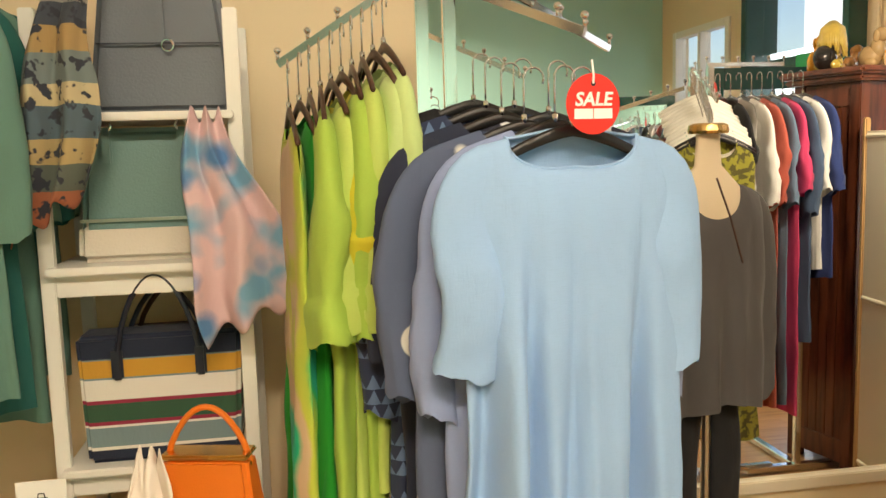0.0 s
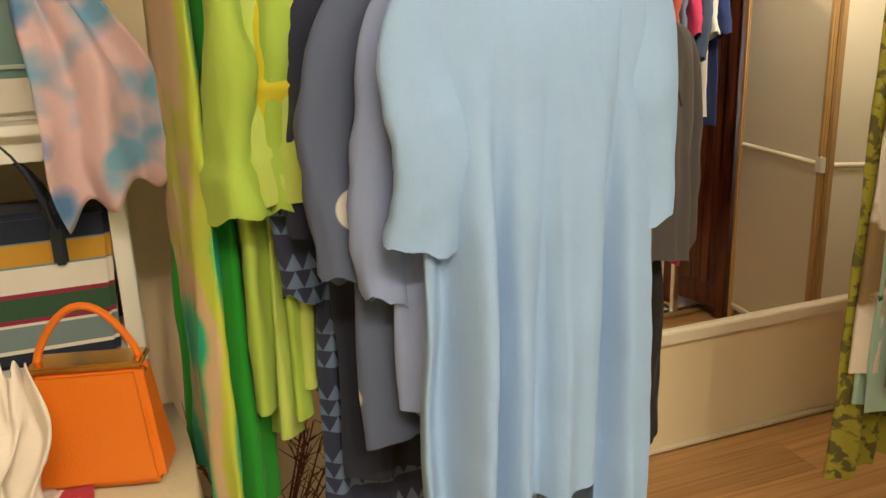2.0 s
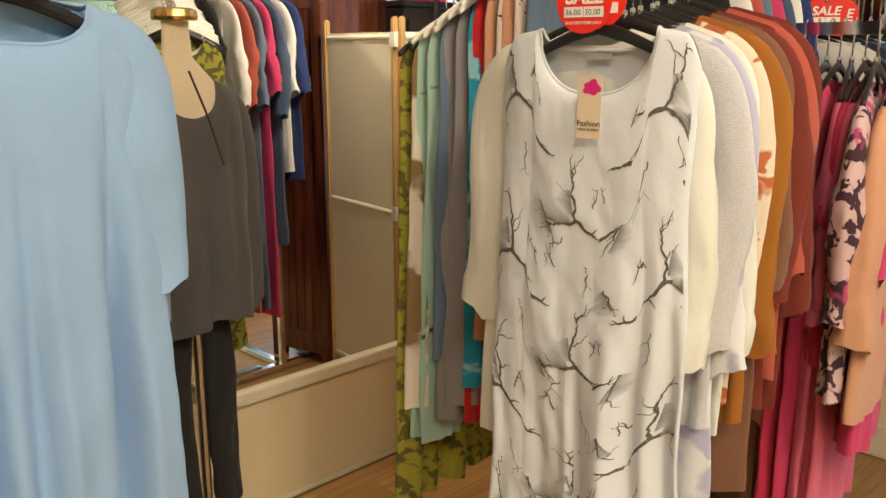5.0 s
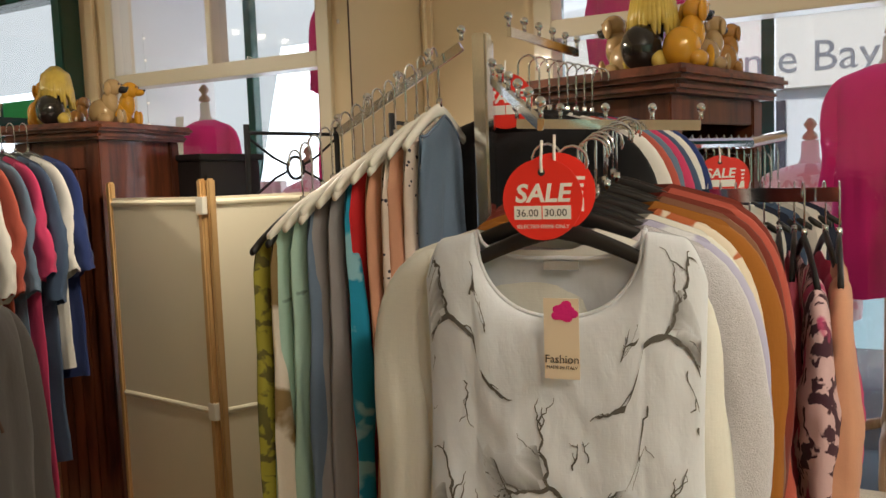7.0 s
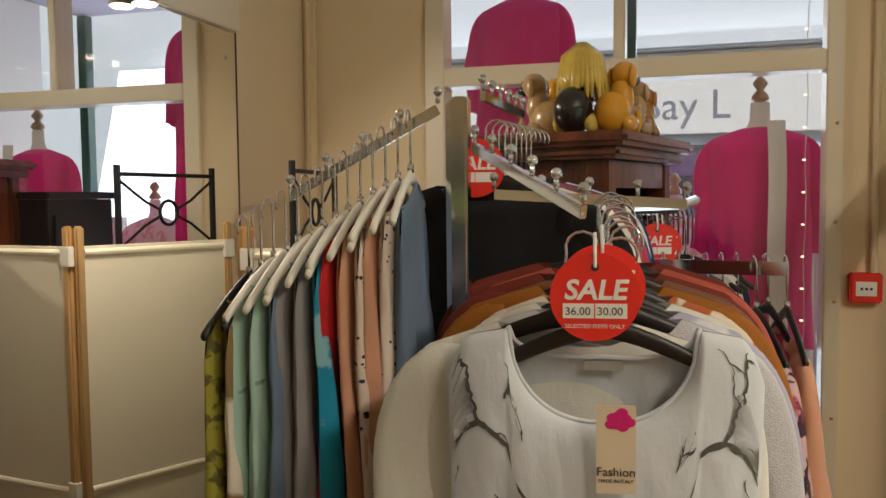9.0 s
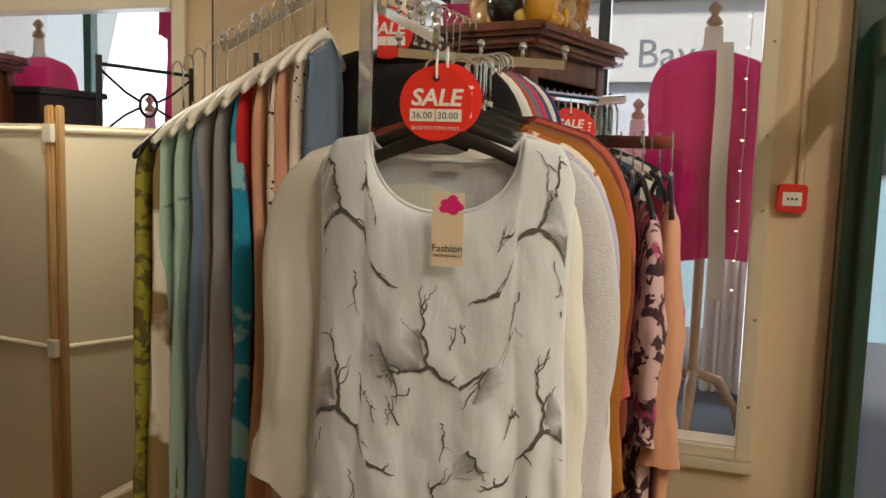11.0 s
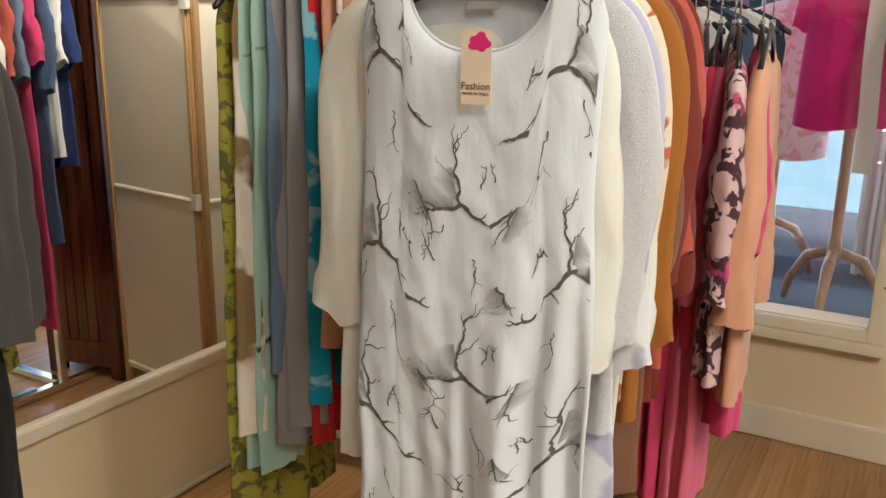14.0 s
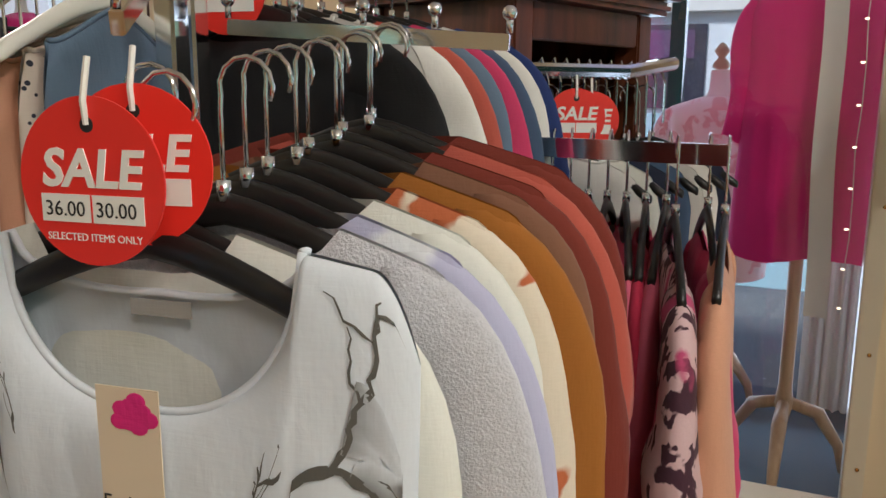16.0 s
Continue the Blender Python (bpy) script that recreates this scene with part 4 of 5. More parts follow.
lst = [("blouse", "off-white chiffon blouse with flared cuffs", OFFWHITE, 0.92, 0.44, 0.58), ("sweater", "pale grey ribbed knit sweater", KNIT, 0.80, 0.40, 0.55), ("tunic", "white and lilac blotched tunic", LILACW, 0.98, 0.42, 0.60),
       ("blouse", "off-white chiffon blouse", OFFWHITE, 0.85, 0.41, 0.60), ("shirt", "cream and rust floral shirt", fl, 0.80, 0.40, 0.5), ("top", "mustard cotton batwing top", MUSTARD, 0.85, 0.47, 0.62), ("dress", "brown cotton dress", BROWN, 1.05, 0.44, 0.5),
       ("top", "rust red cotton top", RUST, 0.85, 0.48, 0.55), ("top", "coral linen top", CORAL, 0.8, 0.46, 0.5), ("top", "rust red cotton top", RUST, 0.9, 0.50, 0.6)]
for k, (nm, lb, mt, ln, w, sl) in enumerate(lst):
    p = along(B0, B1, k + 1, len(lst) + 1)
    shift = (0.048, -0.012, -0.008)[k] if k < 3 else 0.008 * math.sin(k * 3) - 0.008
    garment(nm, lb, (p[0], p[1] + shift, p[2]), RB + 3 * math.sin(k * 2.2), mt, length=ln, width=w, sleeve=sl, r0=0.07, r1=0.058, out=0.012 + 0.008 * (k % 3), depth=0.026, hang=BLACKP, cuff=0.12 if k in (0, 3) else 0, group="clothes on the white arm")
sale_tag((1.375, 1.155, 1.592), RB, 0.055, ("36.00", "30.00"))
sale_tag((1.41, 1.15, 1.60), RB + 6, 0.055)
tag = thing("swing_tag", "cream swing tag with pink rose picture", "swing tag", (1.366, 1.128, 1.405), RB)
part("card", boxed((-0.024, -0.001, -0.055), (0.024, 0.0, 0.055), 0), material("cream_card", (0.72, 0.60, 0.44), 0.6, vary=0.03, bump=0), tag)
bm = bmesh.new()
for k in range(14):
    a = 2.4 * k
    q = 0.0012 * k
    blob(bm, (q * 0.8 * math.cos(a) + 0.004, -0.0014, 0.037 + q * 0.75 * math.sin(a)), 0.0075, (1, 0.06, 0.8), 8)
part("rose_picture", bm, MAGENTA, tag)
words("word", "Fashion", 0.0155, INK, tag, pose(0, -0.0016, -0.028, 90, 0, 0), 0.0002)
words("small_print", "MADE IN ITALY", 0.0062, INK, tag, pose(0, -0.0016, -0.039, 90, 0, 0), 0.0002)
GREYW_LABEL = cloth("grey_label_ribbon", (0.32, 0.31, 0.29))
lab = thing("neck_label", "small grey woven neck label", "label", (1.423, 1.149, 1.497), RB)
part("ribbon", boxed((-0.025, -0.001, -0.006), (0.025, 0.0, 0.006), 0), GREYW_LABEL, lab)

L0, L1 = (1.67, 1.80, 1.575), (1.75, 1.52, 1.755)
BROWNW = cloth_print("white_brown_print", (0.70, 0.64, 0.55), (0.22, 0.15, 0.06), 6)
lst = [("dress", "olive green paisley dress", OLIVE, 1.28), ("scarf_dress", "white and brown printed sleeveless dress", BROWNW, 1.0), ("dress", "mint sleeveless dress with black script print", MINT, 1.10), ("dress", "mint sleeveless dress with black script print", MINT, 1.12), ("top", "slate blue sleeveless top", SLATE, 0.9),
       ("dress", "grey sleeveless dress with black brush print", GREYP, 1.08), ("dress", "grey sleeveless dress with black brush print", GREYP, 1.06), ("top", "turquoise printed sleeveless top", TURQ, 1.0),
       ("dress", "red sleeveless cotton dress", REDC, 1.12), ("top", "peach sleeveless top", PEACH, 0.9), ("dress", "cream speckled sleeveless dress", SPOT, 1.05), ("top", "peach sleeveless top", PEACH, 0.9), ("top", "cream speckled sleeveless top", SPOT, 0.85), ("top", "slate blue sleeveless top", SLATE, 0.85)]
for k, (nm, lb, mt, ln) in enumerate(lst):
    p = along(L0, L1, k, len(lst))
    garment("dress" if "dress" in lb else "top", lb, p, 186 + 4 * math.sin(k * 2.1), mt, length=ln, width=0.36 - 0.010 * k, depth=0.024, flare=0.22, dip=0.09, neck=0.10, folds=1.5, lift=0.012, hang=WHITEP if k > 1 else BLACKP, group="clothes on the left arm")

# clothes on the far arm, in front of the cabinet
GREYW = cloth("light_grey_cotton", (0.55, 0.53, 0.50))
lst = [("top", "black and white panelled top", BLACK, 0.80, 0.35), ("top", "light grey cotton top", GREYW, 0.75, 0.0), ("top", "white knitted top", WHITEC, 1.25, 0.45), ("tunic", "coral linen tunic", CORAL, 1.42, 0.45), ("shirt", "slate blue cotton shirt", SLATE, 1.40, 0.45),
       ("tunic", "hot pink cotton tunic", HOTPINK, 1.45, 0.4), ("shirt", "denim blue shirt", DENIM, 1.12, 0.5), ("top", "white cotton top", WHITEC, 0.8, 0.4), ("top", "navy cotton top", cloth("royal_navy", (0.02, 0.04, 0.16)), 0.85, 0.4)]
for k, (nm, lb, mt, ln, sl) in enumerate(lst):
    p = along((1.90, 1.42, 1.76), (2.32, 1.41, 1.77), k, len(lst))
    garment(nm, lb, p, -90, mt, length=ln, width=0.46, sleeve=sl, r0=0.07, r1=0.07, out=0.03, depth=0.024, group="clothes on the far arm")
sale_tag((1.86, 1.43, 1.77), -82, 0.055)

# ---- straight rail with pink clothes ----
rail = thing("clothes_rail", "chrome straight rail carrying pink clothes", "clothes rail", (2.24, 1.05, FLOOR))
part("rail_bar", bar((-0.03, -0.20, 1.60), (0.05, 0.42, 1.60), 0.012, 0.030), CHROME, rail)
part("post", bar((0.06, 0.40, 0.03), (0.06, 0.40, 1.60), 0.03, 0.03), CHROME, rail)
part("foot", bar((-0.2, 0.40, 0.02), (0.30, 0.40, 0.02), 0.04, 0.03), CHROME, rail)
part("foot", bar((0.06, 0.40, 0.02), (0.06, -0.1, 0.02), 0.04, 0.03), CHROME, rail)
lst = [("top", "beige cotton top", PEACH, 0.7, 0.3), ("tunic", "salmon pink tunic", PEACH, 0.9, 0.5), ("dress", "crimson cotton dress", CRIMSON, 1.10, 0.45), ("dress", "hot pink cotton dress", HOTPINK, 1.14, 0.45), ("dress", "rose pink linen dress", PINK, 1.22, 0.55),
       ("top", "crimson cotton top", CRIMSON, 0.7, 0.3), ("dress", "rose pink linen dress", PINK, 1.16, 0.5), ("tunic", "pink and black palm print tunic", PINKZEB, 0.74, 0.50), ("tunic", "hot pink cotton tunic", HOTPINK, 0.9, 0.4), ("cardigan", "peach cotton cardigan with knotted sleeve", PEACH, 0.78, 0.55)]
for k, (nm, lb, mt, ln, sl) in enumerate(lst):
    p = along((2.29, 1.13, 1.455), (2.26, 0.85, 1.455), k, len(lst))
    fore = {7: 0.10, 9: 0.06}.get(k, 0.0)
    garment(nm, lb, (p[0] - fore, p[1], p[2]), 10 + 5 * math.sin(k * 1.9), mt, lift=0.03, length=ln, width=0.40, sleeve=sl, r0=0.068, r1=0.062, out=0.02, depth=0.030, puff=1.5 if k > 6 else 1.1, cuff=0.2 if k == 9 else 0.0, group="clothes on the pink rail")

# ---- cabinet with figurines ----
cab = thing("cabinet", "dark mahogany open display cabinet with slatted back", "cabinet", (2.385, 1.235, FLOOR), -14)
W, D, H = 0.54, 0.38, 1.875
part("cornice", boxed((-0.05, -0.06, H), (W + 0.05, D + 0.05, H + 0.035), 0.012), MAHOGANY, cab)
part("cornice", boxed((-0.03, -0.035, H - 0.03), (W + 0.03, D + 0.03, H - 0.001), 0.01), MAHOGANY, cab)
for x in (0, W - 0.06):
    for y in (0, D - 0.06):
        part("corner_post", boxed((x, y, 0), (x + 0.06, y + 0.06, H - 0.031), 0.004), MAHOGANY, cab)
for x in (0.012, W - 0.03):
    part("side_rail", boxed((x, 0.061, H - 0.14), (x + 0.02, D - 0.061, H - 0.032), 0.003), MAHOGANY, cab)
    part("side_rail", boxed((x, 0.061, 0.05), (x + 0.02, D - 0.061, 0.16), 0.003), MAHOGANY, cab)
    n = 5
    for k in range(n):
        y0 = 0.062 + (D - 0.124) * k / n
        part("slat", boxed((x + 0.004, y0 + 0.001, 0.161), (x + 0.016, y0 + (D - 0.124) / n - 0.003, H - 0.141), 0.002), MAHOGANY, cab)
part("back_panel", boxed((0.061, D - 0.03, 0.05), (W - 0.061, D - 0.012, H - 0.032), 0.002), MAHOGANY, cab)
for z in (0.08, 0.55, 1.0, 1.36):
    part("shelf", boxed((0.035, 0.02, z), (W - 0.035, D - 0.032, z + 0.022), 0.003), MAHOGANY, cab)
part("front_rail", boxed((0.061, 0.004, H - 0.10), (W - 0.061, 0.03, H - 0.032), 0.003), MAHOGANY, cab)
LEATHERB = material("black_leather", (0.012, 0.011, 0.012), 0.35, bump=0.3, bump_scale=150)
for k in range(4):
    h = thing("handbag", "black leather handbag standing on cabinet shelf", "handbag", (2.49 + 0.095 * k, 1.32, FLOOR + 1.383), 0, "bags in the cabinet")
    part("bag_body", boxed((-0.04, -0.07, 0), (0.04, 0.09, 0.24), 0.02), LEATHERB, h)
    part("strap", tubed([(0, -0.05, 0.235), (0, -0.03, 0.30), (0, 0.04, 0.30), (0, 0.07, 0.235)], 0.006), LEATHERB, h)
hr = thing("hanger_rail", "chrome rail packed with hangers below the shelf", "rail", (2.36, 1.20, 1.68), -20)
part("rail_bar", tubed([(0, 0, 0), (0.25, -0.03, 0.0), (0.46, -0.01, 0.02)], 0.014, 10), CHROME, hr)
for k in range(12):
    x = 0.03 + 0.035 * k
    part("hanger_hook", tubed([(x, -0.02, -0.10), (x, -0.02, -0.02), (x, -0.005, 0.02), (x, 0.012, 0.0)], 0.0028, 6), CHROME, hr)
lst = [("shirt", "white cotton blouse", WHITEC), ("shirt", "cream blouse", OFFWHITE), ("shirt", "navy cotton top", NAVY), ("shirt", "denim blue shirt", DENIM), ("top", "light grey cotton top", GREYW), ("top", "white cotton top", WHITEC), ("top", "navy cotton top", NAVY)]
for k, (nm, lb, mt) in enumerate(lst):
    garment(nm, lb, (2.43 + 0.05 * k, 1.165 - 0.018 * k, 1.555), 78, mt, length=0.75, width=0.34, sleeve=0.0, r0=0.06, r1=0.06, depth=0.022, group="clothes below the cabinet rail")
sale_tag((2.38, 1.12, 1.60), -65, 0.05)
sale_tag((2.44, 1.11, 1.595), -65, 0.05)


def dog(at, rz, coat, back, muzzle, h=0.22, ears="drop", hair=False):
    """A glazed ceramic dog, sitting: one plain mesh."""
    bm = bmesh.new()
    blob(bm, (0, 0.02, h * 0.28), h * 0.27, (0.85, 1.05, 1.05), 18)
    blob(bm, (0, -0.015, h * 0.48), h * 0.21, (0.85, 0.85, 1.25), 18)
    blob(bm, (0, -0.03, h * 0.80), h * 0.19, (0.9, 1.0, 0.95), 18)
    body = len(bm.faces)
    blob(bm, (0, -0.03 - h * 0.20, h * 0.74), h * 0.10, (0.9, 1.25, 0.8), 12)
    for s in (-1, 1):
        if ears == "drop":
            blob(bm, (s * h * 0.17, -0.02, h * 0.76), h * 0.10, (0.45, 0.8, 1.5), 12)
        else:
            blob(bm, (s * h * 0.11, -0.01, h * 0.97), h * 0.05, (0.6, 0.5, 1.4), 10)
        blob(bm, (s * h * 0.11, -0.06, h * 0.18), h * 0.07, (0.8, 0.9, 2.3), 10)
        blob(bm, (s * h * 0.20, 0.0, h * 0.13), h * 0.13, (0.7, 1.3, 0.9), 10)
    end = len(bm.faces)
    blob(bm, (0, -0.03 - h * 0.32, h * 0.78), h * 0.04, (1, 0.8, 0.8), 8)
    for s in (-1, 1):
        blob(bm, (s * h * 0.075, -0.03 - h * 0.16, h * 0.86), h * 0.025, (1, 1, 1), 8)
    if hair:
        for k in range(34):
            a = 2 * math.pi * k / 34
            r = h * 0.23
            tube(bm, [(0.15 * r * math.cos(a), -0.03 + 0.15 * r * math.sin(a), h * 1.06), (0.85 * r * math.cos(a), -0.03 + 0.85 * r * math.sin(a), h * 0.92), (1.1 * r * math.cos(a), -0.03 + 1.1 * r * math.sin(a), h * 0.66), (1.35 * r * math.cos(a), -0.03 + 1.3 * r * math.sin(a), h * (0.30 + 0.12 * (k % 3)))], [0.012, 0.014, 0.011, 0.003], 6)
    bm.faces.ensure_lookup_table()
    for i, f in enumerate(bm.faces):
        c = f.calc_center_median()
        f.material_index = 1 if (i < body and c.z < h * 0.55 and back is not coat) else 0
        if end <= i < end + 200 and i < len(bm.faces) and c.y < -0.06 and not hair:
            f.material_index = 2
        elif body <= i < body + 90:
            f.material_index = 3
    o = link_mesh("dog_figurine", bm, [coat, back, INK, muzzle], True)
    o.matrix_world = pose(at[0], at[1], at[2], 0, 0, rz)
    return tagged(o, "glazed ceramic sitting dog figurine on the cabinet", "figurine", "dog figurines")


AMBER = material("amber_glaze", (0.62, 0.30, 0.02), 0.15, vary=0.2, scale=20, bump=0.05, coat=0.6)
BLACKG = material("black_glaze", (0.015, 0.013, 0.012), 0.15, vary=0.3, bump=0.2, coat=0.6)
STRAW = material("straw_glaze", (0.58, 0.42, 0.08), 0.2, vary=0.3, scale=30, bump=0.4, bump_scale=80, coat=0.5)
FAWN = material("fawn_glaze", (0.42, 0.28, 0.13), 0.2, vary=0.3, scale=20, bump=0.2, coat=0.5)
TAN = material("tan_glaze", (0.36, 0.17, 0.04), 0.2, vary=0.4, scale=30, bump=0.3, coat=0.5)
ZT = FLOOR + 1.911
dog((2.50, 1.325, ZT), 70, STRAW, BLACKG, STRAW, 0.215, "up", True)
dog((2.52, 1.225, ZT), 60, AMBER, AMBER, BLACKG, 0.19)
dog((2.62, 1.19, ZT), 70, FAWN, FAWN, BLACKG, 0.15)
dog((2.74, 1.17, ZT), 80, TAN, TAN, FAWN, 0.145)
dog((2.78, 1.40, ZT), 150, AMBER, AMBER, AMBER, 0.19)
dog((2.66, 1.44, ZT), 150, FAWN, FAWN, BLACKG, 0.19)

iron = thing("iron_bedhead", "black wrought iron panel with ring and crossed bars", "iron panel", (2.64, 2.20, FLOOR), 8)
WI, ZI = 0.46, 1.71
for x in (0, WI):
    part("upright", tubed([(x, 0, 0.0), (x, 0, ZI + 0.16)], 0.011), IRON, iron)
for z in (ZI - 0.13, ZI + 0.13):
    part("crossbar", tubed([(0, 0, z), (WI, 0, z)], 0.007), IRON, iron)
for x, f in ((0, -1), (WI, 1)):
    for up in (-1, 1):
        part("brace", tubed([(x, 0, ZI + up * 0.115), (WI / 2 + f * 0.11, 0, ZI + up * 0.04), (WI / 2 + f * 0.042, 0, ZI + up * 0.012)], 0.005), IRON, iron)
part("ring", tubed([(WI / 2 + 0.042 * math.cos(a), 0, ZI + 0.042 * math.sin(a)) for a in [k * math.pi / 12 for k in range(25)]], 0.006), IRON, iron)

# black cupboard between the cabinet and the window wall
cup = thing("cupboard", "black painted cupboard standing beside the mahogany cabinet", "cupboard", (2.985, 1.27, FLOOR))
EBONY = material("black_satin_paint", (0.014, 0.012, 0.012), 0.4, vary=0.2, bump=0.06)
part("carcass", boxed((0, 0, 0.06), (0.38, 0.34, 1.76), 0.004), EBONY, cup)
part("top_board", boxed((-0.015, -0.015, 1.761), (0.395, 0.36, 1.79), 0.006), EBONY, cup)
part("plinth", boxed((0.01, 0.01, 0), (0.37, 0.33, 0.059), 0.003), EBONY, cup)
for z0, z1 in ((0.10, 0.86), (0.92, 1.70)):
    part("back_panel", boxed((0.03, 0.341, z0), (0.35, 0.350, z1), 0.003), EBONY, cup)

# ---- folding screen ----
screen = thing("folding_screen", "pine framed folding screen with cream fabric panels", "screen", (0, 0, FLOOR))
pts = [(2.46, 1.66), (2.39, 2.23), (2.87, 2.475)]
for (x0, y0), (x1, y1) in zip(pts, pts[1:]):
    d = Vector((x1 - x0, y1 - y0, 0))
    ln = d.length
    ang = math.degrees(math.atan2(d.y, d.x))
    pan = part("panel", boxed((0.02, -0.004, 0.10), (ln - 0.02, 0.004, 1.62), 0.001), SCREENC, screen)
    pan.matrix_basis = pose(x0, y0, 0, 0, 0, ang)
    for x in (0.004, ln - 0.032):
        part("stile", boxed((x, -0.013, 0.0), (x + 0.028, 0.013, 1.68), 0.006), PINE, pan)
    for z in (0.12, 0.88, 1.60):
        part("rail", tubed([(0.033, 0, z), (ln - 0.033, 0, z)], 0.012, 10), SCREENC, pan)
    for z in (0.85, 1.56):
        part("hinge_tape", boxed((ln - 0.036, -0.016, z), (ln + 0.002, 0.016, z + 0.06), 0.002), WHITEP, pan)

# ---- bag shelf, table and things on it ----
SH = (-0.63, 2.12)
shelf = thing("shelf_unit", "white painted open display shelf unit", "shelf", (SH[0], SH[1], FLOOR))
for x in (0.0, 0.46):
    for y in (0.0, 0.34):
        part("upright", boxed((x, y, 0), (x + 0.035, y + 0.03, 1.95), 0.003), WHITE, shelf)
for z in (0.82, 1.32, 1.685):
    part("shelf_board", boxed((0.02, -0.03, z), (0.475, 0.375, z + 0.02), 0.003), WHITE, shelf)
    if z < 1.5:
        part("shelf_bracket", boxed((0.036, 0.002, z - 0.055), (0.459, 0.022, z - 0.001), 0.002), WHITE, shelf)

GREYLE = material("grey_leather", (0.12, 0.14, 0.17), 0.5, vary=0.08, bump=0.3, bump_scale=160)
TEALLE = material("sage_teal_leather", (0.14, 0.25, 0.24), 0.5, vary=0.06, bump=0.3, bump_scale=160)
CREAMLE = material("cream_leather", (0.70, 0.63, 0.54), 0.5, vary=0.05, bump=0.25, bump_scale=160)
ORANGELE = material("orange_leather", (0.72, 0.17, 0.012), 0.4, vary=0.05, bump=0.25, bump_scale=200)
NAVYLE = material("navy_leather", (0.012, 0.016, 0.03), 0.4, bump=0.2)
nv, mu, wh, bu, gr, gb = (0.012, 0.018, 0.04), (0.52, 0.27, 0.03), (0.70, 0.66, 0.60), (0.25, 0.02, 0.05), (0.03, 0.085, 0.045), (0.17, 0.24, 0.26)
TOTE = cloth_stripes("striped_canvas", [(0.0, nv), (0.11, wh), (0.14, gb), (0.30, wh), (0.32, bu), (0.35, gr), (0.50, bu), (0.53, wh), (0.70, gb), (0.715, mu), (0.86, gb), (0.875, nv)], 0.0, 0.30)


def bag_shape(w0, w1, d0, d1, h, r=0.018):
    bm = boxed((-0.5, -0.5, 0), (0.5, 0.5, 1), 0.0)
    for v in bm.verts:
        k = v.co.z
        v.co = Vector((v.co.x * (w0 + (w1 - w0) * k), v.co.y * (d0 + (d1 - d0) * k), k * h))
    bmesh.ops.bevel(bm, geom=bm.edges[:], offset=r, segments=3, affect="EDGES")
    return bm


def arc(w, h, y, z, n=14):
    return [(-w / 2 + w * k / n, y, z + h * math.sin(math.pi * k / n) ** 0.7) for k in range(n + 1)]


b1 = thing("handbag", "grey leather handbag with front buckle strap", "handbag", (-0.33, 2.27, FLOOR + 1.706), 0)
part("bag_body", bag_shape(0.36, 0.29, 0.14, 0.08, 0.31), GREYLE, b1, smooth=False)
part("handle", tubed(arc(0.14, 0.12, -0.02, 0.29), 0.008), GREYLE, b1)
part("strap", boxed((-0.012, -0.070, 0.17), (0.014, -0.060, 0.33), 0.002), GREYLE, b1)
part("buckle", tubed([(0.02 + 0.014 * math.cos(a), -0.072, 0.165 + 0.014 * math.sin(a)) for a in [k * math.pi / 6 for k in range(13)]], 0.003, 6), CHROME, b1)
part("seam", boxed((-0.15, -0.072, 0.168), (0.15, -0.066, 0.172), 0.001), NAVYLE, b1)
b2 = thing("handbag", "sage teal leather tote bag with cream base", "handbag", (-0.38, 2.24, FLOOR + 1.341), 0)
part("bag_body", bag_shape(0.33, 0.29, 0.15, 0.10, 0.33), TEALLE, b2)
part("base_panel", bag_shape(0.342, 0.333, 0.160, 0.154, 0.10), CREAMLE, b2)
part("zip", boxed((-0.16, -0.079, 0.100), (0.16, -0.072, 0.108), 0.001), STEEL, b2)
for x in (-0.10, 0.08):
    part("handle_tab", boxed((x, -0.072, 0.24), (x + 0.026, -0.060, 0.33), 0.005), TEALLE, b2)
    part("ring", tubed([(x + 0.013 + 0.014 * math.cos(a), -0.066, 0.335 + 0.014 * math.sin(a)) for a in [k * math.pi / 6 for k in range(13)]], 0.003, 6), CHROME, b2)
b3 = thing("tote_bag", "striped canvas tote bag with navy leather handles", "tote bag", (-0.37, 2.20, FLOOR + 0.841), 0)
part("bag_body", bag_shape(0.37, 0.40, 0.15, 0.12, 0.32, 0.012), TOTE, b3)
for y in (-0.072, 0.06):
    hd = part("handle", tubed(arc(0.20, 0.20 if y < 0 else 0.15, y, 0.27), 0.007), NAVYLE, b3)
    for x in (-0.10, 0.10):
        part("handle_tab", boxed((x - 0.014, y - 0.008, 0.21), (x + 0.014, y + 0.006, 0.29), 0.006), NAVYLE, hd)
b4 = thing("handbag", "brown leather bag behind the striped tote", "handbag", (-0.34, 2.36, FLOOR + 0.841), 0)
part("bag_body", bag_shape(0.34, 0.30, 0.12, 0.09, 0.30), BROWNP, b4)
part("handle", tubed(arc(0.24, 0.14, 0, 0.28), 0.007), BROWNP, b4)

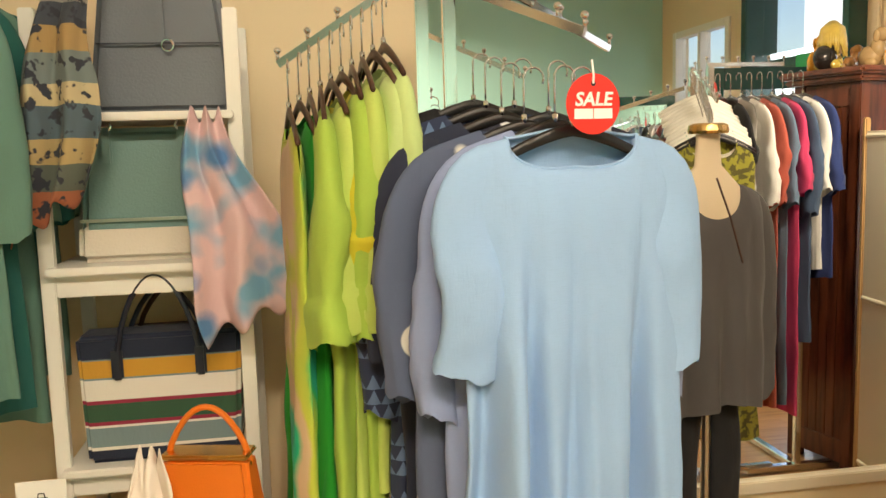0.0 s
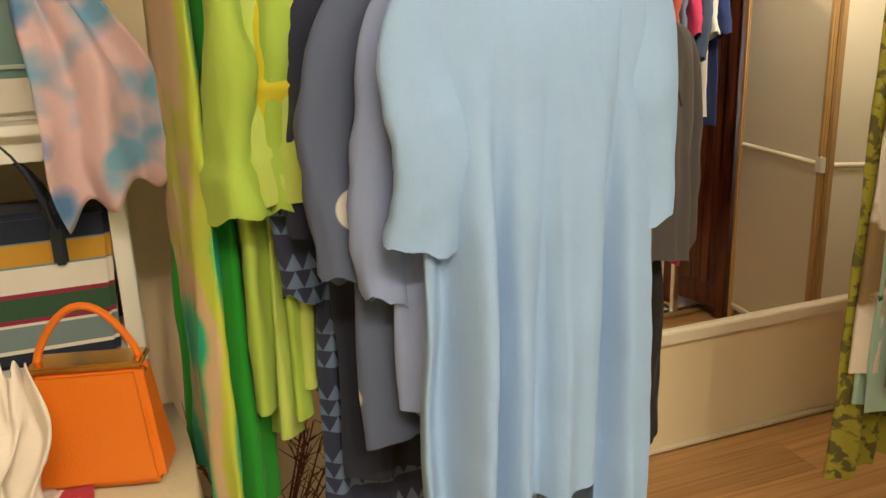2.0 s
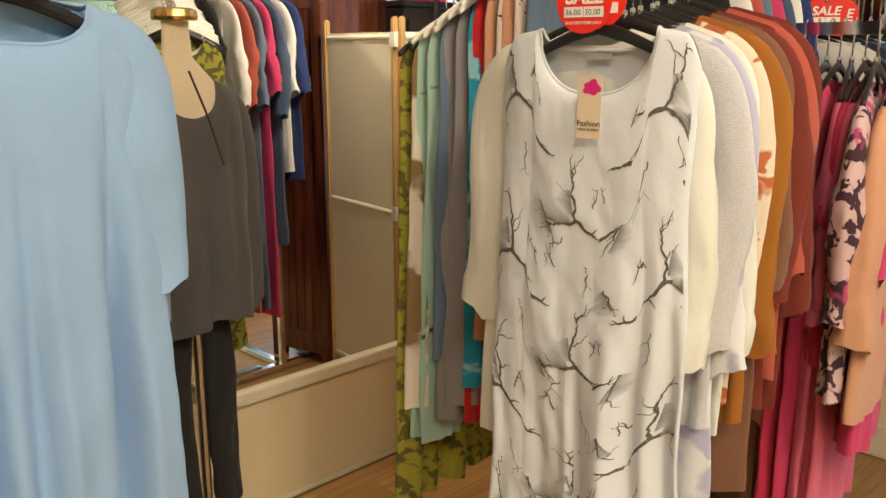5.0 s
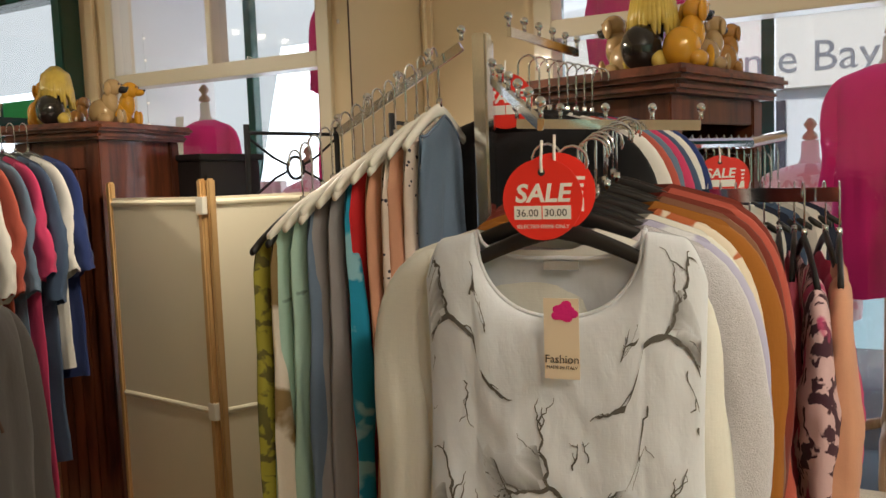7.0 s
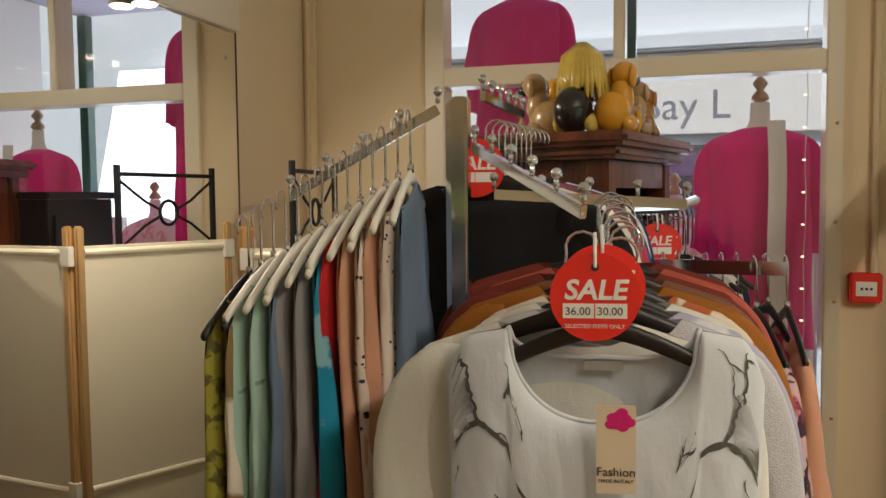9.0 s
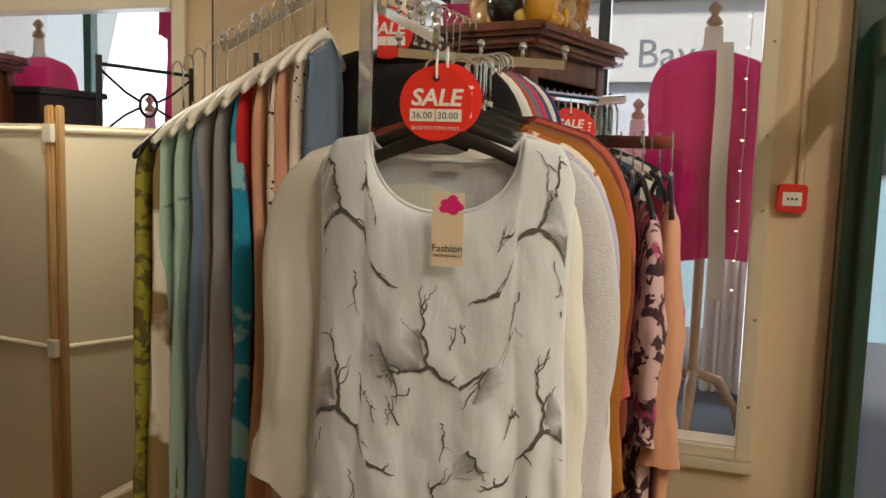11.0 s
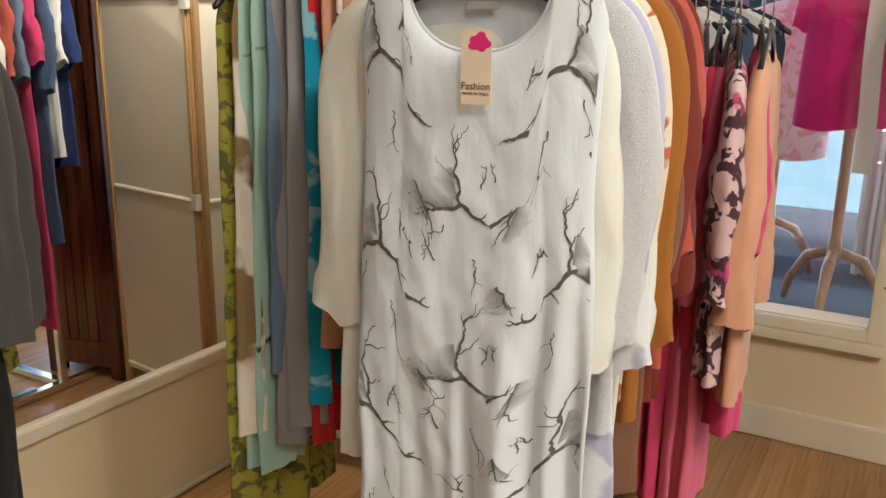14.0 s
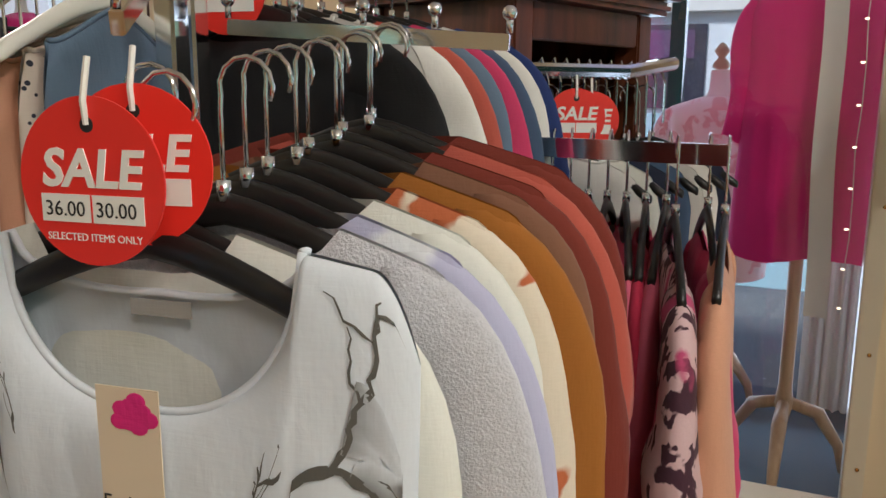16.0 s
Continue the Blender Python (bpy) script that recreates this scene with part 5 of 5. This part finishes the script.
table = thing("draped_table", "small table under a cream damask cloth", "table", (-0.44, 1.86, FLOOR + 0.05))
part("tabletop", boxed((-0.45, -0.22, 0.63), (0.34, 0.24, 0.655), 0.005), PINE, table)
for x in (-0.40, 0.29):
    for y in (-0.18, 0.19):
        part("leg", boxed((x, y, -0.05), (x + 0.04, y + 0.04, 0.629), 0.003), PINE, table)
DAMASK = cloth("cream_damask", (0.66, 0.55, 0.36), rough=0.6, weave=0.5)
bm = bmesh.new()
rings = []
N = 120
for j in range(15):
    s = j / 14
    ring = []
    for i in range(N):
        a = 2 * math.pi * i / N
        c, q = math.cos(a), math.sin(a)
        m = max(abs(c), abs(q)) ** 0.85
        ex = 0.02 + 0.05 * s + 0.018 * s * math.sin(a * 17) + 0.010 * s * math.sin(a * 29 + 1)
        ring.append(bm.verts.new((-0.055 + (0.40 + ex) * c / m, 0.01 + (0.235 + ex) * q / m, 0.664 - 0.705 * s)))
    rings.append(ring)
for a, b in zip(rings, rings[1:]):
    for i in range(N):
        bm.faces.new((a[i], a[(i + 1) % N], b[(i + 1) % N], b[i]))
bm.faces.new(rings[0])
cl = link_mesh("tablecloth", bm, DAMASK, True)
cl.matrix_world = pose(-0.44, 1.86, FLOOR + 0.05)
tagged(cl, "cream damask tablecloth hanging to the floor", "tablecloth")

ob = thing("handbag", "orange leather frame handbag with gold clasp", "handbag", (-0.23, 1.84, FLOOR + 0.722), -14)
part("bag_body", bag_shape(0.24, 0.19, 0.12, 0.07, 0.225, 0.014), ORANGELE, ob)
part("clasp_frame", boxed((-0.098, -0.036, 0.220), (0.098, 0.036, 0.232), 0.004), GOLD, ob)
hd = part("handle", tubed(arc(0.19, 0.125, 0, 0.205), 0.007), ORANGELE, ob)
for x in (-0.092, 0.092):
    part("rivet", ball((x, -0.008, 0.205), 0.008, (1, 1, 1), 8), GOLD, hd)


def scarf(label, at, rz, mat, w, ln, seed, lean=0.06):
    """A scarf hanging in folds from a point."""
    bm = bmesh.new()
    nx, nz = 40, 44
    g = []
    for j in range(nz + 1):
        s = j / nz
        row = []
        for i in range(nx + 1):
            u = i / nx - 0.5
            ww = w * (0.35 + 0.65 * min(1, s * 1.8))
            x = u * ww + lean * s + 0.012 * math.sin(s * 9 + seed)
            y = 0.026 * math.sin(u * 12 + seed + s * 2) * (0.4 + 0.6 * s) - 0.05 * math.sin(s * 2.2) + 0.012 * noise.noise(Vector((u * 7, s * 6, seed)))
            z = -ln * s * (1 - 0.16 * (u + 0.3) * s) + 0.02 * math.sin(u * 15)
            row.append(bm.verts.new((x, y, z)))
        g.append(row)
    for j in range(nz):
        for i in range(nx):
            bm.faces.new((g[j][i], g[j][i + 1], g[j + 1][i + 1], g[j + 1][i]))
    o = link_mesh("scarf", bm, mat, True)
    sol = o.modifiers.new("thickness", "SOLIDIFY")
    sol.thickness = 0.0025
    o.matrix_world = pose(*at, 0, 0, rz)
    return tagged(o, label, "scarf")


FLORAL = cloth("pale_pink_chiffon", (0.66, 0.46, 0.48), vary=0.12)
v = mapped(FLORAL, (1, 0.5, 1), 0.06, 8)
overlay(FLORAL, (0.16, 0.34, 0.50), ramp(FLORAL, texture(FLORAL, "ShaderNodeTexNoise", v, 7, 2).outputs[0], 0.44, 0.58))
overlay(FLORAL, (0.08, 0.20, 0.42), ramp(FLORAL, texture(FLORAL, "ShaderNodeTexVoronoi", v, 8).outputs["Distance"], 0.34, 0.16))
LEOPARD = cloth_print("leopard_print_cloth", (0.30, 0.27, 0.22), (0.02, 0.03, 0.05), 26, lo=0.50, hi=0.53)
STRIPY = cloth_stripes("ochre_stripe_scarf", [(0.0, (0.35, 0.12, 0.06)), (0.1, (0.10, 0.12, 0.10)), (0.2, (0.40, 0.30, 0.14)), (0.3, (0.08, 0.12, 0.15)), (0.42, (0.50, 0.42, 0.25)), (0.5, (0.16, 0.20, 0.20)), (0.62, (0.36, 0.24, 0.10)), (0.72, (0.05, 0.06, 0.08)), (0.8, (0.28, 0.27, 0.24))], -0.62, 0.0, wander=0.05)
overlay(STRIPY, (0.03, 0.035, 0.05), ramp(STRIPY, texture(STRIPY, "ShaderNodeTexNoise", mapped(STRIPY, (1, 1, 1)), 30, 2).outputs[0], 0.56, 0.6))
CHERRY = cloth_print("white_scarf_red_flowers", (0.74, 0.66, 0.58), (0.42, 0.03, 0.05), 9, lo=0.60, hi=0.64)
scarf("pink and blue flowered chiffon scarf draped over bag", (-0.225, 2.07, 1.655), 0, FLORAL, 0.21, 0.52, 3.0, 0.10)
scarf("leopard and ochre striped scarf tied to shelf", (-0.49, 2.06, 2.06), 0, STRIPY, 0.17, 0.66, 1.2, -0.07)
scarf("white scarf with red flowers tied to orange bag", (-0.33, 1.76, FLOOR + 0.98), 0, CHERRY, 0.15, 0.30, 5.0, -0.08)
lay = bmesh.new()
g = [[lay.verts.new((u / 24 * 0.34 - 0.17 + 0.02 * noise.noise(Vector((w, u * 0.3, 0))), w / 18 * 0.20 - 0.10, 0.012 + 0.016 * noise.noise(Vector((u * 0.35, w * 0.4, 3)))) ) for u in range(25)] for w in range(19)]
for j in range(18):
    for i in range(24):
        lay.faces.new((g[j][i], g[j][i + 1], g[j + 1][i + 1], g[j + 1][i]))
o = link_mesh("scarf", lay, CHERRY, True)
o.matrix_world = pose(-0.42, 1.76, FLOOR + 0.718)
tagged(o, "white frayed scarf lying on the tablecloth", "scarf")

card = thing("card_stand", "white card in a clear stand", "sign", (-0.625, 1.98, FLOOR + 0.716), 0)
part("card", boxed((-0.055, -0.002, 0), (0.055, 0.002, 0.15), 0.001), PAPER, card)
part("bag_symbol", boxed((-0.014, -0.0035, 0.088), (0.014, -0.0022, 0.11), 0.0), INK, card)
part("handle_symbol", tubed([(-0.008, -0.003, 0.11), (-0.006, -0.003, 0.12), (0.006, -0.003, 0.12), (0.008, -0.003, 0.11)], 0.0015, 6), INK, card)
for z, w in ((0.064, 0.046), (0.048, 0.04), (0.038, 0.03)):
    part("text_bar", boxed((-w, -0.0035, z), (w, -0.0022, z + (0.009 if z > 0.06 else 0.004)), 0), INK, card)
# sea-green clothes at the end of the shelf
sr = thing("clothes_rail", "chrome wall rail with sea-green clothes", "clothes rail", (-0.86, 2.5, 2.10))
part("rail_bar", tubed([(0, 0, 0), (0, -0.75, 0)], 0.012), CHROME, sr)
for k, (mt, ln) in enumerate(((SEAGREEN, 0.95), (DKTEAL, 1.0), (SEAGREEN, 1.05), (DKTEAL, 0.9), (SEAGREEN, 1.0))):
    garment("dress", "sea-green cotton dress" if mt is SEAGREEN else "dark teal cotton dress", (-0.86, 1.90 + 0.11 * k, 1.97), 12, mt, length=ln, width=0.42, sleeve=0.5, depth=0.035, group="sea-green clothes")

# dried twigs behind the rack
TWIG = material("dark_red_twigs", (0.14, 0.035, 0.02), 0.7, vary=0.3, bump=0.3)
tw = thing("twig_bundle", "bundle of dark red dried branching twigs", "dried twigs", (0.10, 2.28, FLOOR))
rt = random.Random(11)
for k in range(26):
    a, lean = rt.uniform(0, 6.28), rt.uniform(0.05, 0.24)
    p = [Vector((0, 0, 0)), Vector((lean * 0.4 * math.cos(a), lean * 0.4 * math.sin(a), 0.22)), Vector((lean * math.cos(a), lean * 0.8 * math.sin(a), rt.uniform(0.38, 0.55)))]
    bm = bmesh.new()
    tube(bm, p, [0.005, 0.004, 0.0015], 5)
    for q in range(7):
        f = rt.uniform(0.3, 1)
        o_ = p[1].lerp(p[2], f)
        tube(bm, [o_, o_ + Vector((rt.uniform(-0.07, 0.07), rt.uniform(-0.06, 0.06), rt.uniform(0.03, 0.10)))], [0.0022, 0.001], 4)
    part("twig", bm, TWIG, tw)


# ---- display mannequins in the window ----
def display_bust(at, rz, label, top_len, stripe=False, mat=MAGENTA, sleeve=0.45, tripod=True, h=1.35):
    m = thing("display_mannequin", label, "mannequin", (at[0], at[1], 0.36), rz, "window mannequins")
    bu = part("bust", lathe([(0.03, h - 0.62), (0.13, h - 0.60), (0.15, h - 0.35), (0.15, h - 0.10), (0.08, h), (0.055, h + 0.03), (0.052, h + 0.10), (0.04, h + 0.105)], 28), WHITEC, m, smooth=True)
    bu.scale = (0.7, 0.16, 1)
    part("finial", lathe([(0.02, h + 0.106), (0.034, h + 0.115), (0.03, h + 0.13), (0.012, h + 0.15), (0.03, h + 0.175), (0.012, h + 0.20), (0.003, h + 0.205)], 20), BEECH, m, smooth=True)
    b = part("tunic", body_mesh(0.38, top_len, 0.13, 0.10, 0.01, 0.0, 0.06, int(at[1] * 100), 0.3, 84, 30, 0.0, 0.06), mat, m, label="bright magenta jersey tunic", smooth=True)
    b.matrix_basis = pose(0, 0, h + 0.02)
    for s in (-1, 1):
        q = part("tunic_sleeve", sleeve_mesh(s, 0.38, 0.06, sleeve, 0.085, 0.07, 0.01, 900 + s + int(at[1] * 10)), mat, m, smooth=True)
        q.matrix_basis = pose(0, 0, h + 0.02)
    if stripe:
        st = bmesh.new()
        rows = []
        for j in range(24):
            s = j / 23
            rows.append([st.verts.new((0.02 + i * 0.032 + 0.02 * s + 0.004 * math.sin(s * 9), -0.15 - 0.035 * s - 0.006 * math.sin(i * 2 + s * 3), h + 0.02 - 1.02 * s)) for i in range(3)])
        for a, b_ in zip(rows, rows[1:]):
            for i in range(2):
                st.faces.new((a[i], a[i + 1], b_[i + 1], b_[i]))
        part("scarf", st, WHITEC, m, "long white chiffon scarf", True)
    if tripod:
        part("pole", lathe([(0.018, 0.20), (0.030, 0.26), (0.022, 0.32), (0.022, h - 0.72), (0.034, h - 0.66), (0.02, h - 0.62)], 20), BEECH, m, smooth=True)
        for k in range(3):
            a = 2.1 * k + 0.5
            part("leg", tubed([(0.02 * math.cos(a), 0.02 * math.sin(a), 0.26), (0.12 * math.cos(a), 0.12 * math.sin(a), 0.22), (0.20 * math.cos(a), 0.20 * math.sin(a), 0.10), (0.22 * math.cos(a), 0.22 * math.sin(a), 0.008)], [0.02, 0.024, 0.018, 0.013], 8), BEECH, m, smooth=True)
    return m


display_bust((3.86, 0.79), 88 - 180, "magenta tunic and white scarf on a display bust", 0.87, True, h=1.61)
display_bust((3.95, 1.76), -100, "magenta tunic on a display bust", 1.15, False, h=2.20, tripod=True)
display_bust((4.35, 1.12), -90, "pale pink lace top on a display bust", 0.7, False, cloth_print("pink_lace", (0.78, 0.66, 0.64), (0.70, 0.40, 0.40), 22), 0.3, h=1.25)
cur = bmesh.new()
rows = []
for j in range(6):
    rows.append([cur.verts.new((4.55 + 0.02 * math.sin(i * 1.3) + 0.008 * math.sin(i * 3.1), 0.40 + 0.008 * i, 0.365 + 0.25 * j)) for i in range(46)])
for a, b in zip(rows, rows[1:]):
    for i in range(45):
        cur.faces.new((a[i], a[i + 1], b[i + 1], b[i]))
tagged(link_mesh("curtain", cur, WHITEC, True), "white gathered net curtain in the display bay", "curtain")
fairy = thing("fairy_lights", "warm fairy lights down the window edge", "fairy lights", (XW + 0.14, 0.655, 0))
part("cable", tubed([(0.0, 0.004 * math.sin(k * 2), 1.0 + 0.12 * k) for k in range(13)], 0.0015, 5), WHITEP, fairy)
BULB = emitter("fairy_bulb", (1.0, 0.75, 0.45), 4.0)
for k in range(13):
    part("bulb", ball((0.0, 0.006, 1.03 + 0.115 * k), 0.0035, (1, 1.8, 1), 8), BULB, fairy)

# green framed mirror at the back of the shop, seen only in the wall mirror
gm = thing("floor_mirror", "tall standing mirror in a green frame", "mirror", (2.55, -1.15, FLOOR), 200)
for lo, hi in (((-0.30, -0.02, 0.05), (-0.24, 0.02, 1.95)), ((0.24, -0.02, 0.05), (0.30, 0.02, 1.95)), ((-0.24, -0.02, 1.88), (0.24, 0.02, 1.95)), ((-0.24, -0.02, 0.05), (0.24, 0.02, 0.12))):
    part("frame", boxed(lo, hi, 0.006), GREEN, gm)
part("mirror_glass", boxed((-0.24, -0.006, 0.12), (0.24, 0.002, 1.88), 0), MIRROR, gm)
for x in (-0.27, 0.27):
    part("foot", boxed((x - 0.03, -0.2, 0), (x + 0.03, 0.2, 0.049), 0.004), GREEN, gm)

# ---- lamps ----
GLOWM = emitter("lamp_face", (1.0, 0.85, 0.62), 9.0)


def spot_track(at, n, aim, gap=0.30):
    t = thing("spot_track", "chrome spotlight track with small halogen lamps", "spotlight", at)
    part("track", boxed((-0.12, -0.012, -0.02), (gap * n - 0.12, 0.012, 0), 0.003), CHROME, t)
    for k in range(n):
        x = gap * k + 0.03
        part("stem", tubed([(x, 0, -0.02), (x, 0, -0.06)], 0.006), CHROME, t)
        part("lamp_head", lathe([(0.016, -0.06), (0.020, -0.075), (0.034, -0.12), (0.036, -0.125), (0.036, -0.126)], 20, (x, 0)), CHROME, t)
        part("lamp_glass", lathe([(0.030, -0.1275), (0.028, -0.131), (0.01, -0.1335)], 16, (x, 0)), GLOWM, t, "glowing lamp glass")
    for k in range(n):
        x = gap * k + 0.03
        lp = new("lamp_light", bpy.data.lights.new("lamp_light", "AREA"))
        lp.data.shape, lp.data.size, lp.data.energy, lp.data.color = "DISK", 0.06, LAMP, WARM
        lp.data.spread = radians(150)
        lp.matrix_world = look((at[0] + x, at[1], at[2] - 0.14), (at[0] + x + aim[0], at[1] + aim[1], 0.9))
    return t


# two added ceiling tracks: frontal fill for the racks, no known fixtures
LAMP = 11.0
spot_track((-0.5, -0.25, CEIL - 0.001), 3, (0.1, 1.6))
spot_track((0.8, -0.45, CEIL - 0.001), 3, (0.9, 1.6))
LAMP = 9.0
spot_track((2.12, YM - 0.045, 2.375), 2, (0.2, -1.1), 0.18)
# added ceiling track that brightens the back of the shop in the mirror
LAMP = 22.0
spot_track((0.2, -1.4, CEIL - 0.001), 3, (0.1, -0.2))
setting("trim_mirror", boxed((MX0, YM - 0.03, MZ1 + 0.002), (MX1, YM - 0.001, MZ1 + 0.10), 0.004), IVORY, "cream timber strip above the mirror carrying spotlights", "trim")
win = new("window_daylight", bpy.data.lights.new("window_daylight", "AREA"))
win.data.shape, win.data.size, win.data.size_y, win.data.energy, win.data.color = "RECTANGLE", 2.0, 2.2, 45.0, (0.86, 0.93, 1.0)
win.matrix_world = look((4.70, 1.40, 1.5), (3.4, 1.40, 1.9))
wind = new("door_daylight", bpy.data.lights.new("door_daylight", "AREA"))
wind.data.shape, wind.data.size, wind.data.size_y, wind.data.energy, wind.data.color = "RECTANGLE", 1.1, 2.0, 14.0, (0.86, 0.93, 1.0)
wind.matrix_world = look((XW + 0.25, -0.31, 1.2), (2.0, -0.3, 0.9))

# ---- floor planks ----
me = bpy.data.meshes.new("plank")
b = boxed((-0.5, -0.5, -0.0035), (0.5, 0.5, 0.0), 0)
b.to_mesh(me)
b.free()
me.materials.append(PLANK)
rp = random.Random(8)
y, row = -1.4, 0
while y < YM:
    x = -1.6 + rp.uniform(-1.1, 0)
    while x < XW:
        x0, x1 = max(x, -1.6), min(x + 1.2, XW - 0.001)
        if x1 - x0 > 0.02:
            p = new("plank", me)
            p.parent = floor
            p.matrix_basis = Matrix.LocRotScale(((x0 + x1) / 2, y + 0.095, FLOOR), None, (x1 - x0 - 0.0007, 0.1893, 1))
        x += 1.2
    y += 0.19
rest = bmesh.new()
for lo, hi in (((XL, YB, FLOOR - 0.003), (XW - 0.001, -1.401, FLOOR)), ((XL, -1.4, FLOOR - 0.003), (-1.601, YM - 0.001, FLOOR))):
    box(rest, lo, hi)
part("far_flooring", rest, PLANK, floor)
